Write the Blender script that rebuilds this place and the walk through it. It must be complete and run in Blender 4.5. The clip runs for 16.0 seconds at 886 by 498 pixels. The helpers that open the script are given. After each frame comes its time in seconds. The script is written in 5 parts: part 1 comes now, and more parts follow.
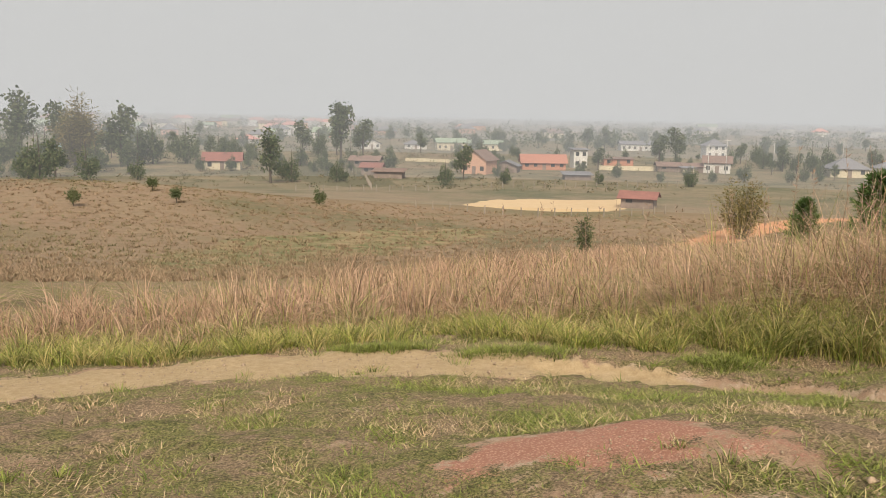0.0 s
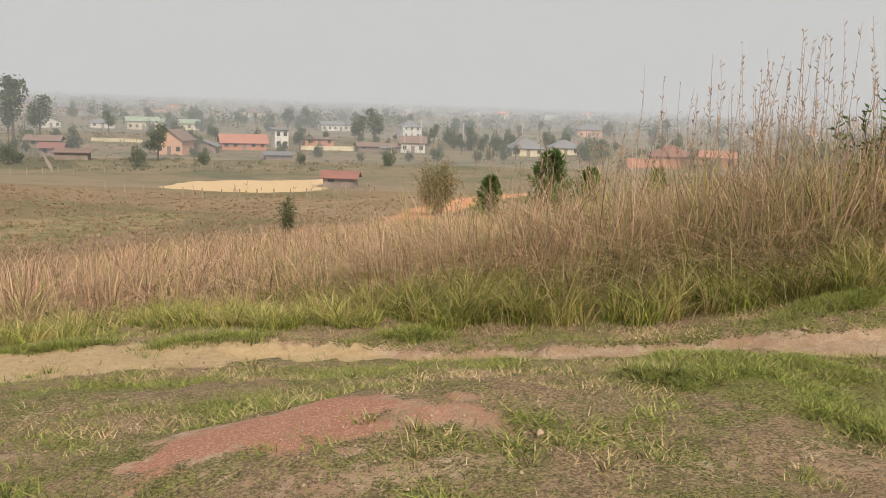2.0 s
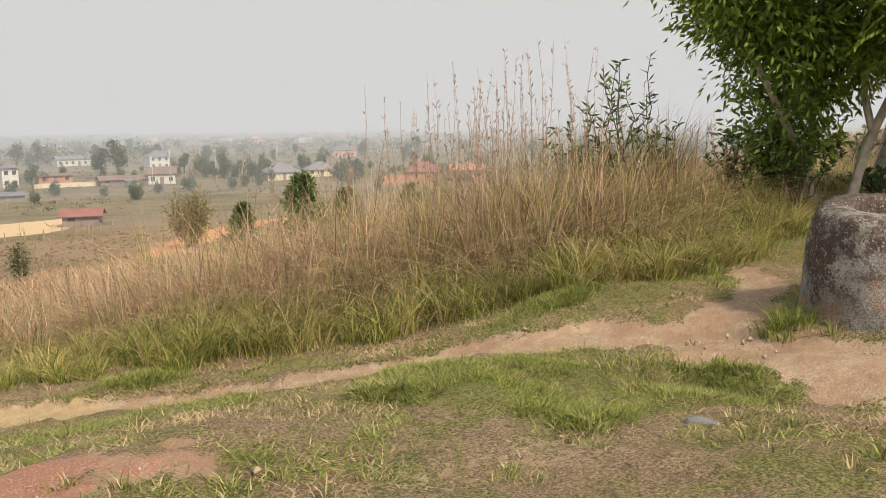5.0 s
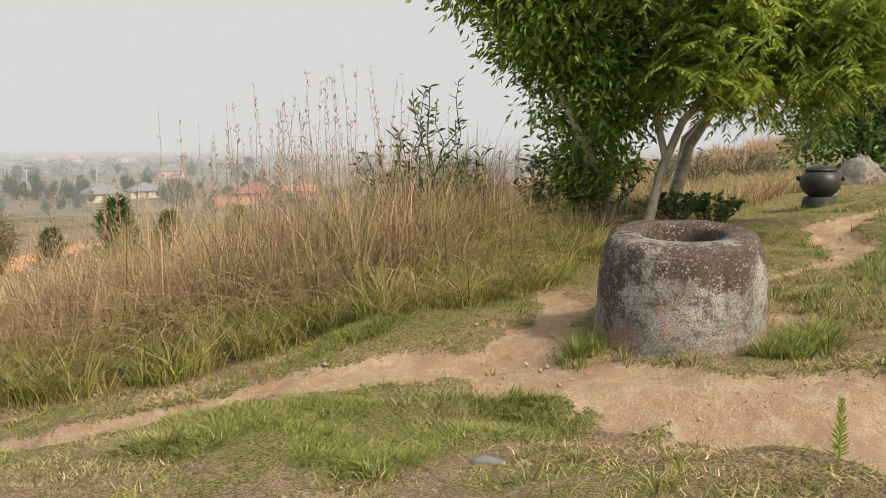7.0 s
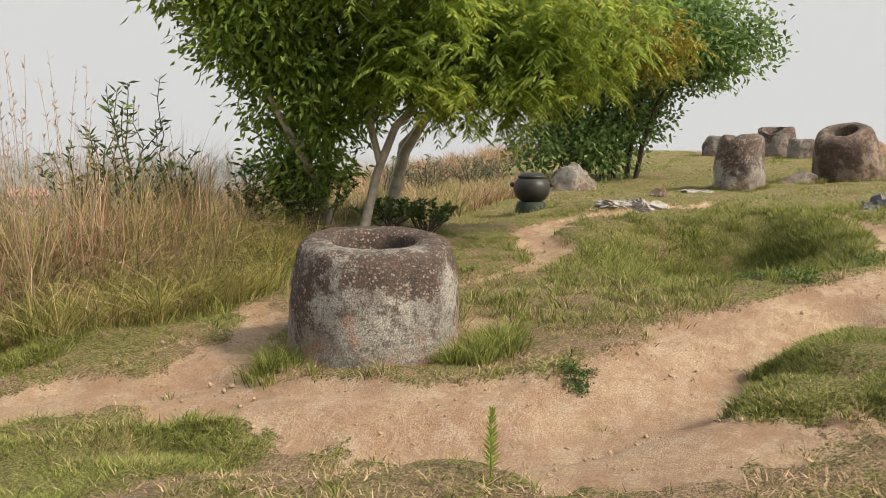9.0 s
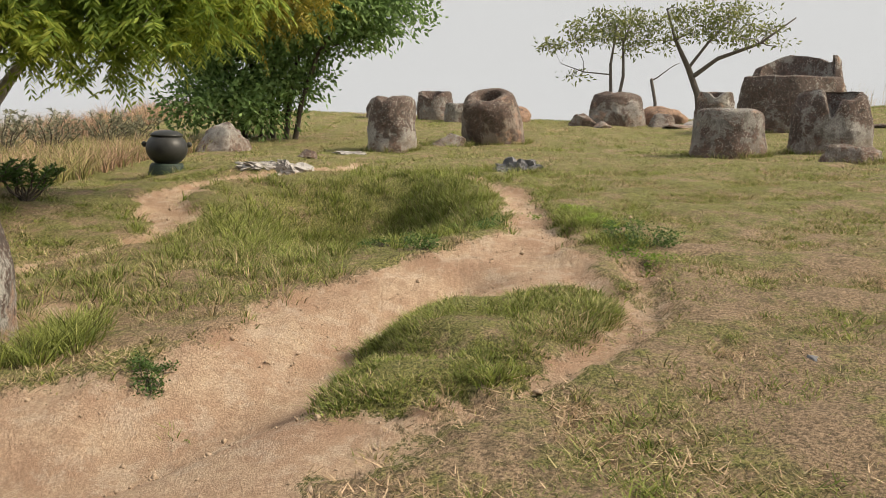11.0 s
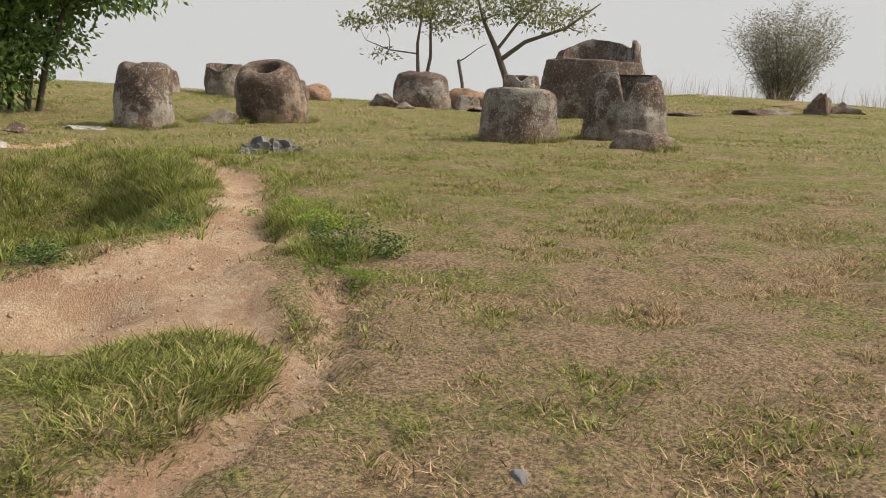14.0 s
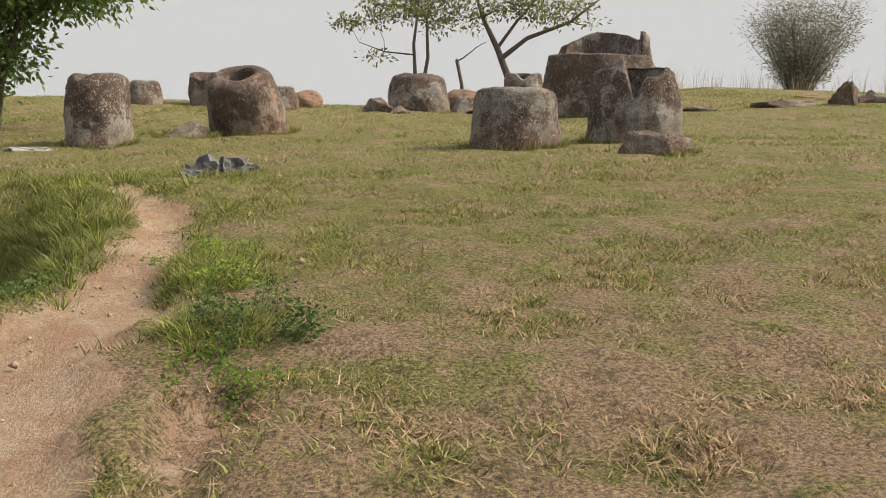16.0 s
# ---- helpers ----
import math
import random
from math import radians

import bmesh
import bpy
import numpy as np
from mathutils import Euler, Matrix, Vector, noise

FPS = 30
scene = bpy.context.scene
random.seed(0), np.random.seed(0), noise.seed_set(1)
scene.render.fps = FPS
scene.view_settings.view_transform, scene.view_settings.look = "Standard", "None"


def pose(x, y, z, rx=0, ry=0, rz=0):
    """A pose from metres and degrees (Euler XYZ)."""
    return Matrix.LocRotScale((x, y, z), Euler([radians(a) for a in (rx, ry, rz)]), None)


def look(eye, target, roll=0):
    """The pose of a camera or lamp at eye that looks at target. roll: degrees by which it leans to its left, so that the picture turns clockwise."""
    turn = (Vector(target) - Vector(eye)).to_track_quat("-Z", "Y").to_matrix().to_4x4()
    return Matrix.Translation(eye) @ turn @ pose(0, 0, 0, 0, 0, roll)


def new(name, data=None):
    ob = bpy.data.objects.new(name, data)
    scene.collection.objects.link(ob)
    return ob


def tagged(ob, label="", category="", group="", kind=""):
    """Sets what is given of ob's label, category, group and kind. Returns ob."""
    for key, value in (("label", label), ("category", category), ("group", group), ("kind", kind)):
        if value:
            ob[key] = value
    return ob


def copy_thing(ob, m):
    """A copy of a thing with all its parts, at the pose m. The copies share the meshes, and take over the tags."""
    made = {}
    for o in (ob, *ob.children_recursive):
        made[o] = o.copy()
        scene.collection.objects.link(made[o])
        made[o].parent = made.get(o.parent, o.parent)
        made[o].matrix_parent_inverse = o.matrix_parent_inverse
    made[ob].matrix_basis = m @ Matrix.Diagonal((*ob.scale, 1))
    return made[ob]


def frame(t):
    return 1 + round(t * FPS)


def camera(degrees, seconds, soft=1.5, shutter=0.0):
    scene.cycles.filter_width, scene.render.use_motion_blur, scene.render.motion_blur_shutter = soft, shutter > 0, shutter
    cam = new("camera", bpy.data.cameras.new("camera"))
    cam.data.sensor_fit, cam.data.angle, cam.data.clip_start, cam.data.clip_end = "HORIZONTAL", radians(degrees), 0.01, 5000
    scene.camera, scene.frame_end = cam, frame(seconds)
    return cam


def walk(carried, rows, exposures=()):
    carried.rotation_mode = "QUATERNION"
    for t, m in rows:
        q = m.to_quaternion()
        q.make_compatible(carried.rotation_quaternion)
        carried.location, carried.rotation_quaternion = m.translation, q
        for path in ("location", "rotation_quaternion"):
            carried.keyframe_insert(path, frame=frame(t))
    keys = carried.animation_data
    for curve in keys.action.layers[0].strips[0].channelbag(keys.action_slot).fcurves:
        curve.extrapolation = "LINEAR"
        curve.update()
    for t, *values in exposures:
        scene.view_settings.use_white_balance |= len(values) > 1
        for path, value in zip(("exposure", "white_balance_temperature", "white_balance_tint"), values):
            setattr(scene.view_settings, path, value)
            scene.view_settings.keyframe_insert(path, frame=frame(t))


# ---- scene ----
cam = camera(54.9, 16.0, soft=0.8)
METRES, EYE, TILT, LEAN, TURN = 6.16, 1.68, -2.9, -5.7, 0.0
ROWS = [
    (0.0, 0.0, 0.0, 0.0, -0.51, -6.14, 4.76),
    (0.5, 0.0006, 0.0074, -0.0001, -6.29, -7.14, 4.45),
    (1.0, 0.0045, 0.0123, -0.0011, -11.64, -7.96, 4.04),
    (1.5, 0.0103, 0.0122, -0.0025, -16.2, -8.73, 3.71),
    (2.0, 0.0181, 0.0099, -0.0029, -20.29, -9.05, 4.36),
    (2.5, 0.0249, 0.0078, -0.004, -23.93, -9.56, 5.22),
    (3.0, 0.0281, 0.0065, -0.0028, -26.61, -9.61, 5.8),
    (3.5, 0.0286, 0.0062, -0.0024, -28.45, -9.4, 6.16),
    (4.0, 0.0372, 0.002, -0.0024, -31.42, -9.1, 6.68),
    (6.5, 0.1168, -0.0104, -0.006, -44.25, -9.47, 6.23),
    (7.0, 0.1324, -0.0064, -0.0036, -47.69, -9.16, 6.24),
    (7.5, 0.1437, -0.0073, -0.006, -51.3, -9.3, 6.47),
    (8.0, 0.1661, -0.0165, -0.0089, -54.98, -8.99, 6.3),
    (8.5, 0.1952, -0.0318, -0.0107, -59.21, -9.09, 5.65),
    (9.0, 0.221, -0.0408, -0.016, -63.99, -10.34, 4.49),
    (9.5, 0.263, -0.0469, -0.0232, -69.74, -12.18, 3.26),
    (10.0, 0.2961, -0.0582, -0.029, -75.54, -13.15, 2.8),
    (12.5, 0.5097, -0.1686, -0.0556, -93.59, -15.03, -0.81),
    (13.0, 0.5612, -0.1908, -0.0641, -95.44, -15.35, -1.0),
    (13.5, 0.609, -0.2161, -0.0773, -96.16, -14.91, -0.79),
    (14.0, 0.6666, -0.2425, -0.0848, -95.91, -15.19, -1.21),
    (14.5, 0.7329, -0.2598, -0.0909, -96.3, -15.39, -0.52),
    (15.0, 0.7933, -0.2857, -0.0958, -96.79, -15.15, 0.28),
    (15.5, 0.8507, -0.3054, -0.0993, -96.56, -14.57, 0.57),
    (16.0, 0.9112, -0.3217, -0.1032, -95.5, -15.09, 0.81),
]
walk(cam, [(t, pose(0, 0, EYE, TILT, LEAN, TURN) @ pose(METRES * x, METRES * y, METRES * z, 90 + pitch, roll, yaw)) for t, x, y, z, yaw, pitch, roll in ROWS],
     exposures=[(0.0, -0.06), (2.0, -0.1), (4.0, 0.02), (7.0, 0.13), (10.0, 0.13), (13.0, 0.02), (16.0, 0.03)])

# ---- world, sun ----
SUN_AZ, SUN_EL = 182.0, 42.0
world = bpy.data.worlds.new("hazy_sky")
scene.world = world
world.use_nodes = True
wn, wl = world.node_tree.nodes, world.node_tree.links
wn.clear()
sky = wn.new("ShaderNodeTexSky")
sky.sky_type, sky.sun_disc = "NISHITA", False
sky.sun_elevation, sky.sun_rotation = radians(SUN_EL), radians(SUN_AZ)
sky.air_density, sky.dust_density, sky.ozone_density = 1.0, 8.0, 1.0
bg_sky, bg_haze, bg_mix, w_out = wn.new("ShaderNodeBackground"), wn.new("ShaderNodeBackground"), wn.new("ShaderNodeAddShader"), wn.new("ShaderNodeOutputWorld")
bg_sky.inputs[1].default_value = 0.05
bg_haze.inputs[0].default_value, bg_haze.inputs[1].default_value = (0.67, 0.66, 0.645, 1), 0.9
wl.new(sky.outputs[0], bg_sky.inputs[0])
wl.new(bg_sky.outputs[0], bg_mix.inputs[0])
wl.new(bg_haze.outputs[0], bg_mix.inputs[1])
wl.new(bg_mix.outputs[0], w_out.inputs[0])
sun = new("sun", bpy.data.lights.new("sun", "SUN"))
sun.data.energy, sun.data.angle, sun.data.color = 4.7, radians(9), (1.0, 0.87, 0.68)
sd = Vector((math.sin(radians(SUN_AZ)) * math.cos(radians(SUN_EL)), math.cos(radians(SUN_AZ)) * math.cos(radians(SUN_EL)), math.sin(radians(SUN_EL))))
sun.matrix_world = look(sd * 50, (0, 0, 0))

# ---- materials ----
class Mat:
    """A node material with short calls for its nodes."""
    def __init__(self, name, rough=0.8):
        self.m = bpy.data.materials.new(name)
        self.m.use_nodes = True
        self.n, self.l = self.m.node_tree.nodes, self.m.node_tree.links
        self.b = self.n["Principled BSDF"]
        self.b.inputs["Roughness"].default_value = rough
        self.b.inputs["Specular IOR Level"].default_value = 0.25
        self.pos = self.n.new("ShaderNodeNewGeometry").outputs["Position"]
        self.geo = self.pos.node

    def put(self, socket, value):
        if isinstance(value, bpy.types.NodeSocket):
            self.l.new(value, socket)
        elif isinstance(value, tuple) and len(value) == 3 and socket.type == "RGBA":
            socket.default_value = (*value, 1)
        else:
            socket.default_value = value

    def noise(self, scale, detail=4, rough=0.55, vec=None, stretch=None):
        t = self.n.new("ShaderNodeTexNoise")
        t.inputs["Scale"].default_value, t.inputs["Detail"].default_value, t.inputs["Roughness"].default_value = scale, detail, rough
        v = vec or self.pos
        if stretch:
            s = self.n.new("ShaderNodeVectorMath")
            s.operation = "MULTIPLY"
            self.l.new(v, s.inputs[0])
            s.inputs[1].default_value = stretch
            v = s.outputs[0]
        self.l.new(v, t.inputs["Vector"])
        return t.outputs["Fac"]

    def cells(self, scale, feature="F1", vec=None):
        t = self.n.new("ShaderNodeTexVoronoi")
        t.feature = feature
        t.inputs["Scale"].default_value = scale
        self.l.new(vec or self.pos, t.inputs["Vector"])
        return t.outputs["Distance"]

    def fit(self, v, a, b, lo=0.0, hi=1.0):
        t = self.n.new("ShaderNodeMapRange")
        self.put(t.inputs[0], v)
        for i, x in enumerate((a, b, lo, hi)):
            t.inputs[i + 1].default_value = x
        return t.outputs[0]

    def math(self, op, a, b=0.0):
        t = self.n.new("ShaderNodeMath")
        t.operation = op
        self.put(t.inputs[0], a), self.put(t.inputs[1], b)
        return t.outputs[0]

    def mix(self, f, a, b, mode="MIX"):
        t = self.n.new("ShaderNodeMix")
        t.data_type, t.blend_type = "RGBA", mode
        self.put(t.inputs[0], f), self.put(t.inputs[6], a), self.put(t.inputs[7], b)
        return t.outputs[2]

    def attr(self, name):
        t = self.n.new("ShaderNodeAttribute")
        t.attribute_name = name
        return t.outputs["Fac"]

    def island(self):
        return self.geo.outputs["Random Per Island"]

    def own(self):
        return self.n.new("ShaderNodeObjectInfo").outputs["Random"]

    def color(self, c):
        self.put(self.b.inputs["Base Color"], c)
        return self

    def bump(self, h, strength=0.5, dist=0.02):
        t = self.n.new("ShaderNodeBump")
        t.inputs["Strength"].default_value, t.inputs["Distance"].default_value = strength, dist
        self.put(t.inputs["Height"], h)
        self.l.new(t.outputs[0], self.b.inputs["Normal"])
        return self


def land_material():
    m = Mat("land", 0.95)
    mid, fine, grit = m.noise(2.2, 5), m.noise(14, 6, 0.65), m.noise(75, 5, 0.75)
    mat = m.noise(58, 5, 0.8, stretch=(1.0, 1.0, 0.3))
    green = m.mix(m.fit(mat, 0.41, 0.61), (0.06, 0.066, 0.022), (0.35, 0.33, 0.115))
    dry = m.mix(m.fit(mat, 0.41, 0.61), (0.13, 0.095, 0.06), (0.48, 0.345, 0.22))
    lush = m.math("ADD", m.attr("green"), m.math("ADD", m.fit(mid, 0.3, 0.7, -0.45, 0.45), m.fit(fine, 0.3, 0.7, -0.3, 0.3)))
    c = m.mix(m.fit(lush, 0.3, 0.7), dry, green)
    c = m.mix(m.fit(m.noise(7.5, 7, 0.75), 0.53, 0.62, 0.0, 0.5), c, (0.07, 0.06, 0.03))
    soil = m.mix(m.fit(mid, 0.38, 0.62), (0.50, 0.33, 0.22), (0.66, 0.51, 0.355))
    soil = m.mix(m.fit(fine, 0.38, 0.64, 0.0, 0.6), soil, (0.42, 0.28, 0.185))
    soil = m.mix(m.fit(m.noise(5.0, 6, 0.7), 0.5, 0.6, 0.0, 0.55), soil, (0.66, 0.55, 0.42))
    soil = m.mix(m.fit(grit, 0.4, 0.62, 0.55, 0.0), soil, (0.24, 0.15, 0.10))
    soil = m.mix(m.fit(m.cells(26), 0.05, 0.16, 0.5, 0.0), soil, (0.58, 0.44, 0.32))
    edge = m.math("ADD", m.attr("dirt"), m.math("ADD", m.fit(fine, 0.3, 0.7, -0.35, 0.35), m.fit(mat, 0.3, 0.7, -0.25, 0.25)))
    c = m.mix(m.fit(edge, 0.42, 0.62), c, soil)
    sand = m.mix(m.fit(fine, 0.3, 0.7), (0.47, 0.345, 0.195), (0.63, 0.49, 0.305))
    sand = m.mix(m.fit(grit, 0.4, 0.62, 0.3, 0.0), sand, (0.3, 0.2, 0.1))
    c = m.mix(m.fit(m.math("ADD", m.attr("sand"), m.math("ADD", m.fit(fine, 0.3, 0.7, -0.3, 0.3), m.fit(mid, 0.3, 0.7, -0.25, 0.25))), 0.4, 0.6), c, sand)
    gravel = m.mix(m.fit(m.cells(60), 0.1, 0.5), (0.66, 0.41, 0.30), (0.44, 0.22, 0.155))
    c = m.mix(m.fit(m.math("ADD", m.attr("red"), m.math("ADD", m.fit(fine, 0.3, 0.7, -0.35, 0.35), m.fit(mat, 0.3, 0.7, -0.3, 0.3))), 0.4, 0.65), c, gravel)
    # the far plain: fields, scrub and dry meadows
    fields = m.mix(m.fit(m.noise(0.022, 3), 0.46, 0.54), (0.25, 0.185, 0.12), (0.14, 0.13, 0.07))
    fields = m.mix(m.fit(m.noise(0.13, 6, 0.75), 0.4, 0.65), fields, (0.235, 0.165, 0.11))
    fields = m.mix(m.fit(m.noise(1.1, 7, 0.8), 0.48, 0.7, 0.0, 0.7), fields, (0.12, 0.095, 0.05))
    brush = m.mix(m.fit(m.noise(0.09, 6, 0.75), 0.4, 0.6), (0.10, 0.10, 0.05), (0.21, 0.165, 0.10))
    fields = m.mix(m.math("MULTIPLY", m.attr("brush"), m.fit(m.noise(0.018, 4, 0.7), 0.35, 0.5)), fields, brush)
    c = m.mix(m.attr("far"), c, fields)
    swamp = m.mix(m.fit(m.noise(0.4, 5, 0.7), 0.4, 0.6), (0.13, 0.14, 0.06), (0.27, 0.21, 0.12))
    c = m.mix(m.fit(m.math("ADD", m.attr("swamp"), m.fit(m.noise(0.25, 5), 0.3, 0.7, -0.4, 0.4)), 0.4, 0.65), c, swamp)
    c = m.mix(m.fit(m.math("ADD", m.attr("tilled"), m.fit(m.noise(0.3, 5), 0.3, 0.7, -0.2, 0.2)), 0.42, 0.58), c, m.mix(m.noise(1.2, 5), (0.07, 0.07, 0.035), (0.14, 0.12, 0.06)))
    sandfar = m.mix(m.noise(0.5, 4), (0.48, 0.34, 0.19), (0.57, 0.43, 0.26))
    c = m.mix(m.fit(m.math("ADD", m.attr("field"), m.fit(m.noise(0.5, 6), 0.3, 0.7, -0.18, 0.18)), 0.42, 0.58), c, sandfar)
    orange = m.mix(m.noise(1.5, 4), (0.46, 0.21, 0.11), (0.56, 0.31, 0.18))
    c = m.mix(m.fit(m.math("ADD", m.attr("clay"), m.fit(m.noise(0.9, 6), 0.3, 0.7, -0.45, 0.45)), 0.42, 0.58), c, orange)
    m.color(c)
    m.bump(m.math("ADD", m.math("ADD", m.math("MULTIPLY", fine, 0.8), m.math("MULTIPLY", mat, 0.7)), m.math("MULTIPLY", grit, 0.3)), 0.85, 0.06)
    return m.m


def stone_material(name, moss=0.5, warm=0.0, scale=1.0, tone=0.0, top=(-0.09, 0.06), soil=0.15):
    """Weathered stone: grey-brown, blotched nearly black, with pale lichen in small spots and some bare pinkish patches."""
    m = Mat(name, 0.92)
    a, b, c = m.noise(3.0 * scale, 6, 0.65), m.noise(17 * scale, 7, 0.75), m.noise(70 * scale, 5, 0.75)
    base = m.mix(m.fit(a, 0.35, 0.65), (0.25, 0.24, 0.22), (0.54, 0.515, 0.47))
    base = m.mix(tone, base, (0.10, 0.085, 0.072))
    base = m.mix(warm, base, m.mix(m.fit(a, 0.45, 0.6), (0.40, 0.25, 0.16), (0.34, 0.20, 0.13)))
    base = m.mix(m.fit(m.noise(2.6 * scale, 3), 0.6, 0.68, 0.0, 0.7), base, (0.46, 0.27, 0.18))
    rise = m.n.new("ShaderNodeSeparateXYZ")
    m.l.new(m.n.new("ShaderNodeTexCoord").outputs["Object"], rise.inputs[0])
    crust = m.math("ADD", m.noise(1.6 * scale, 6, 0.7), m.math("ADD", m.fit(b, 0.3, 0.7, -0.09, 0.09), m.fit(rise.outputs[2], 0.2, 0.9, *top)))
    dark = m.fit(crust, 0.475, 0.515)
    base = m.mix(m.math("MULTIPLY", dark, 0.9), base, m.mix(m.fit(b, 0.4, 0.6), (0.045, 0.034, 0.03), (0.15, 0.088, 0.068)))
    lich = m.fit(m.math("ADD", b, m.fit(m.cells(42 * scale), 0.0, 0.6, 0.2, -0.2)), 0.475, 0.515)
    blot = m.fit(m.noise(6.5 * scale, 5, 0.7), 0.40, 0.56, 0.12, 1.0)
    base = m.mix(m.math("MULTIPLY", m.math("MULTIPLY", lich, blot), moss), base, m.mix(m.fit(c, 0.4, 0.6), (0.60, 0.57, 0.50), (0.42, 0.40, 0.36)))
    base = m.mix(m.fit(c, 0.42, 0.56, 0.6, 0.0), base, (0.05, 0.042, 0.036))
    base = m.mix(m.fit(m.noise(10 * scale, 7, 0.8), 0.52, 0.58, 0.0, 0.65), base, (0.085, 0.07, 0.06))
    foot = m.math("MULTIPLY", m.fit(m.math("ADD", rise.outputs[2], m.fit(a, 0.3, 0.7, -0.25, 0.25)), 0.28, 0.1), m.fit(b, 0.35, 0.6, 0.35, 0.9))
    base = m.mix(m.math("MULTIPLY", foot, soil), base, (0.40, 0.235, 0.15))
    m.color(base)
    m.bump(m.math("ADD", m.math("MULTIPLY", b, 0.8), m.math("MULTIPLY", c, 0.4)), 1.0, 0.04)
    return m.m


def blade_material(name, dark, light, dry_a, dry_b, gap_tone=(0.05, 0.042, 0.02)):
    """Grass: a green and a dry tone, told apart blade by blade, paler to the tip."""
    m = Mat(name, 0.6)
    r = m.island()
    g = m.mix(r, dark, light)
    d = m.mix(r, dry_a, dry_b)
    c = m.mix(m.fit(m.math("ADD", m.attr("dry"), m.fit(r, 0, 1, -0.25, 0.25)), 0.3, 0.7), g, d)
    c = m.mix(m.math("MULTIPLY", m.attr("tip"), 0.35), c, m.mix(0.5, c, (0.5, 0.42, 0.25)))
    # Random dark blades: dead ones that also paint in the shaded gaps between tufts.
    c = m.mix(m.fit(m.math("FRACT", m.math("MULTIPLY", r, 53.0)), 0.54, 0.94, 0.0, 0.8), c, gap_tone)
    m.color(c)
    m.b.inputs["Specular IOR Level"].default_value = 0.2
    t = m.n.new("ShaderNodeBsdfTranslucent")
    x = m.n.new("ShaderNodeMixShader")
    m.put(t.inputs[0], c)
    x.inputs[0].default_value = 0.28
    m.l.new(m.b.outputs[0], x.inputs[1]), m.l.new(t.outputs[0], x.inputs[2])
    m.l.new(x.outputs[0], m.n["Material Output"].inputs[0])
    return m.m


def leaf_material(name, a, b, c3, glow=0.35):
    m = Mat(name, 0.55)
    r = m.island()
    c = m.mix(m.fit(r, 0, 0.8), a, b)
    c = m.mix(m.fit(m.math("ADD", m.noise(0.9, 2), m.fit(r, 0, 1, -0.12, 0.12)), 0.5, 0.62), c, m.mix(r, b, c3))
    m.color(c)
    t = m.n.new("ShaderNodeBsdfTranslucent")
    x = m.n.new("ShaderNodeMixShader")
    m.put(t.inputs[0], m.mix(0.3, c, c3))
    x.inputs[0].default_value = glow
    m.l.new(m.b.outputs[0], x.inputs[1]), m.l.new(t.outputs[0], x.inputs[2])
    m.l.new(x.outputs[0], m.n["Material Output"].inputs[0])
    return m.m


def plain_material(name, a, b, rough=0.7, scale=6.0, metal=0.0, relief=0.3):
    m = Mat(name, rough)
    f = m.noise(scale, 5, 0.6)
    c = m.mix(m.fit(f, 0.3, 0.7), a, b)
    m.color(m.mix(m.fit(m.own(), 0, 1, 0, 0.15), c, (0.1, 0.09, 0.08)))
    m.b.inputs["Metallic"].default_value = metal
    m.bump(m.noise(scale * 8, 4), relief, 0.01)
    return m.m


def haze_glow_material(share, tone):
    """Sheet that imitates haze: lets most of the light through and glows as the sky behind it."""
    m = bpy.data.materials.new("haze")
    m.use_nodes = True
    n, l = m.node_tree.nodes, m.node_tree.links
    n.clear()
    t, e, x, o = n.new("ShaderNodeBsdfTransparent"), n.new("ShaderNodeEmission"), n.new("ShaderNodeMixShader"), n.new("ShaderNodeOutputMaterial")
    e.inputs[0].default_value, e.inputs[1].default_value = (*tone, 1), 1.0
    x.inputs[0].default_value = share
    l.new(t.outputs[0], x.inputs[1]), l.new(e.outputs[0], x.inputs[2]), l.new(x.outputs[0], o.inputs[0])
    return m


LAND = land_material()
STONE = stone_material("lichen_stone", 0.8, 0.0, 0.8, 0.35, (0.0, 0.04))
STONE_CRUST = stone_material("crusted_stone", 0.85, top=(-0.08, 0.075), soil=0.9)
STONE_PALE = stone_material("pale_lichen_stone", 0.95, 0.0, 0.8, 0.15, (0.0, 0.0))
STONE_BROWN = stone_material("brown_stone", 0.6, 0.3, 0.8, 0.4, (0.0, 0.03))
STONE_WARM = stone_material("warm_stone", 0.35, 0.9, 1.0, 0.0, (-0.14, -0.14))
GRASS = blade_material("grass_blades", (0.09, 0.145, 0.022), (0.36, 0.41, 0.085), (0.36, 0.24, 0.145), (0.70, 0.53, 0.355))
STALKS = blade_material("dry_stalks", (0.17, 0.20, 0.065), (0.52, 0.50, 0.17), (0.32, 0.18, 0.125), (0.70, 0.48, 0.35), (0.08, 0.055, 0.035))
LEAF = leaf_material("feather_leaves", (0.13, 0.215, 0.045), (0.27, 0.37, 0.07), (0.52, 0.57, 0.12), 0.62)
LEAF_DARK = leaf_material("dark_leaves", (0.035, 0.065, 0.02), (0.085, 0.15, 0.04), (0.18, 0.27, 0.08), 0.42)
LEAF_FAR = leaf_material("far_leaves", (0.055, 0.08, 0.035), (0.11, 0.14, 0.06), (0.17, 0.18, 0.09), 0.35)
BARK = plain_material("pale_bark", (0.58, 0.53, 0.46), (0.30, 0.26, 0.22), 0.9, 9, 0, 0.8)
BARK_DARK = plain_material("dark_bark", (0.12, 0.10, 0.08), (0.06, 0.05, 0.04), 0.9, 12, 0, 0.8)
def bump(x, y, cx, cy, rx, ry, h):
    return h * np.exp(-((x - cx) / rx) ** 2 - ((y - cy) / ry) ** 2)


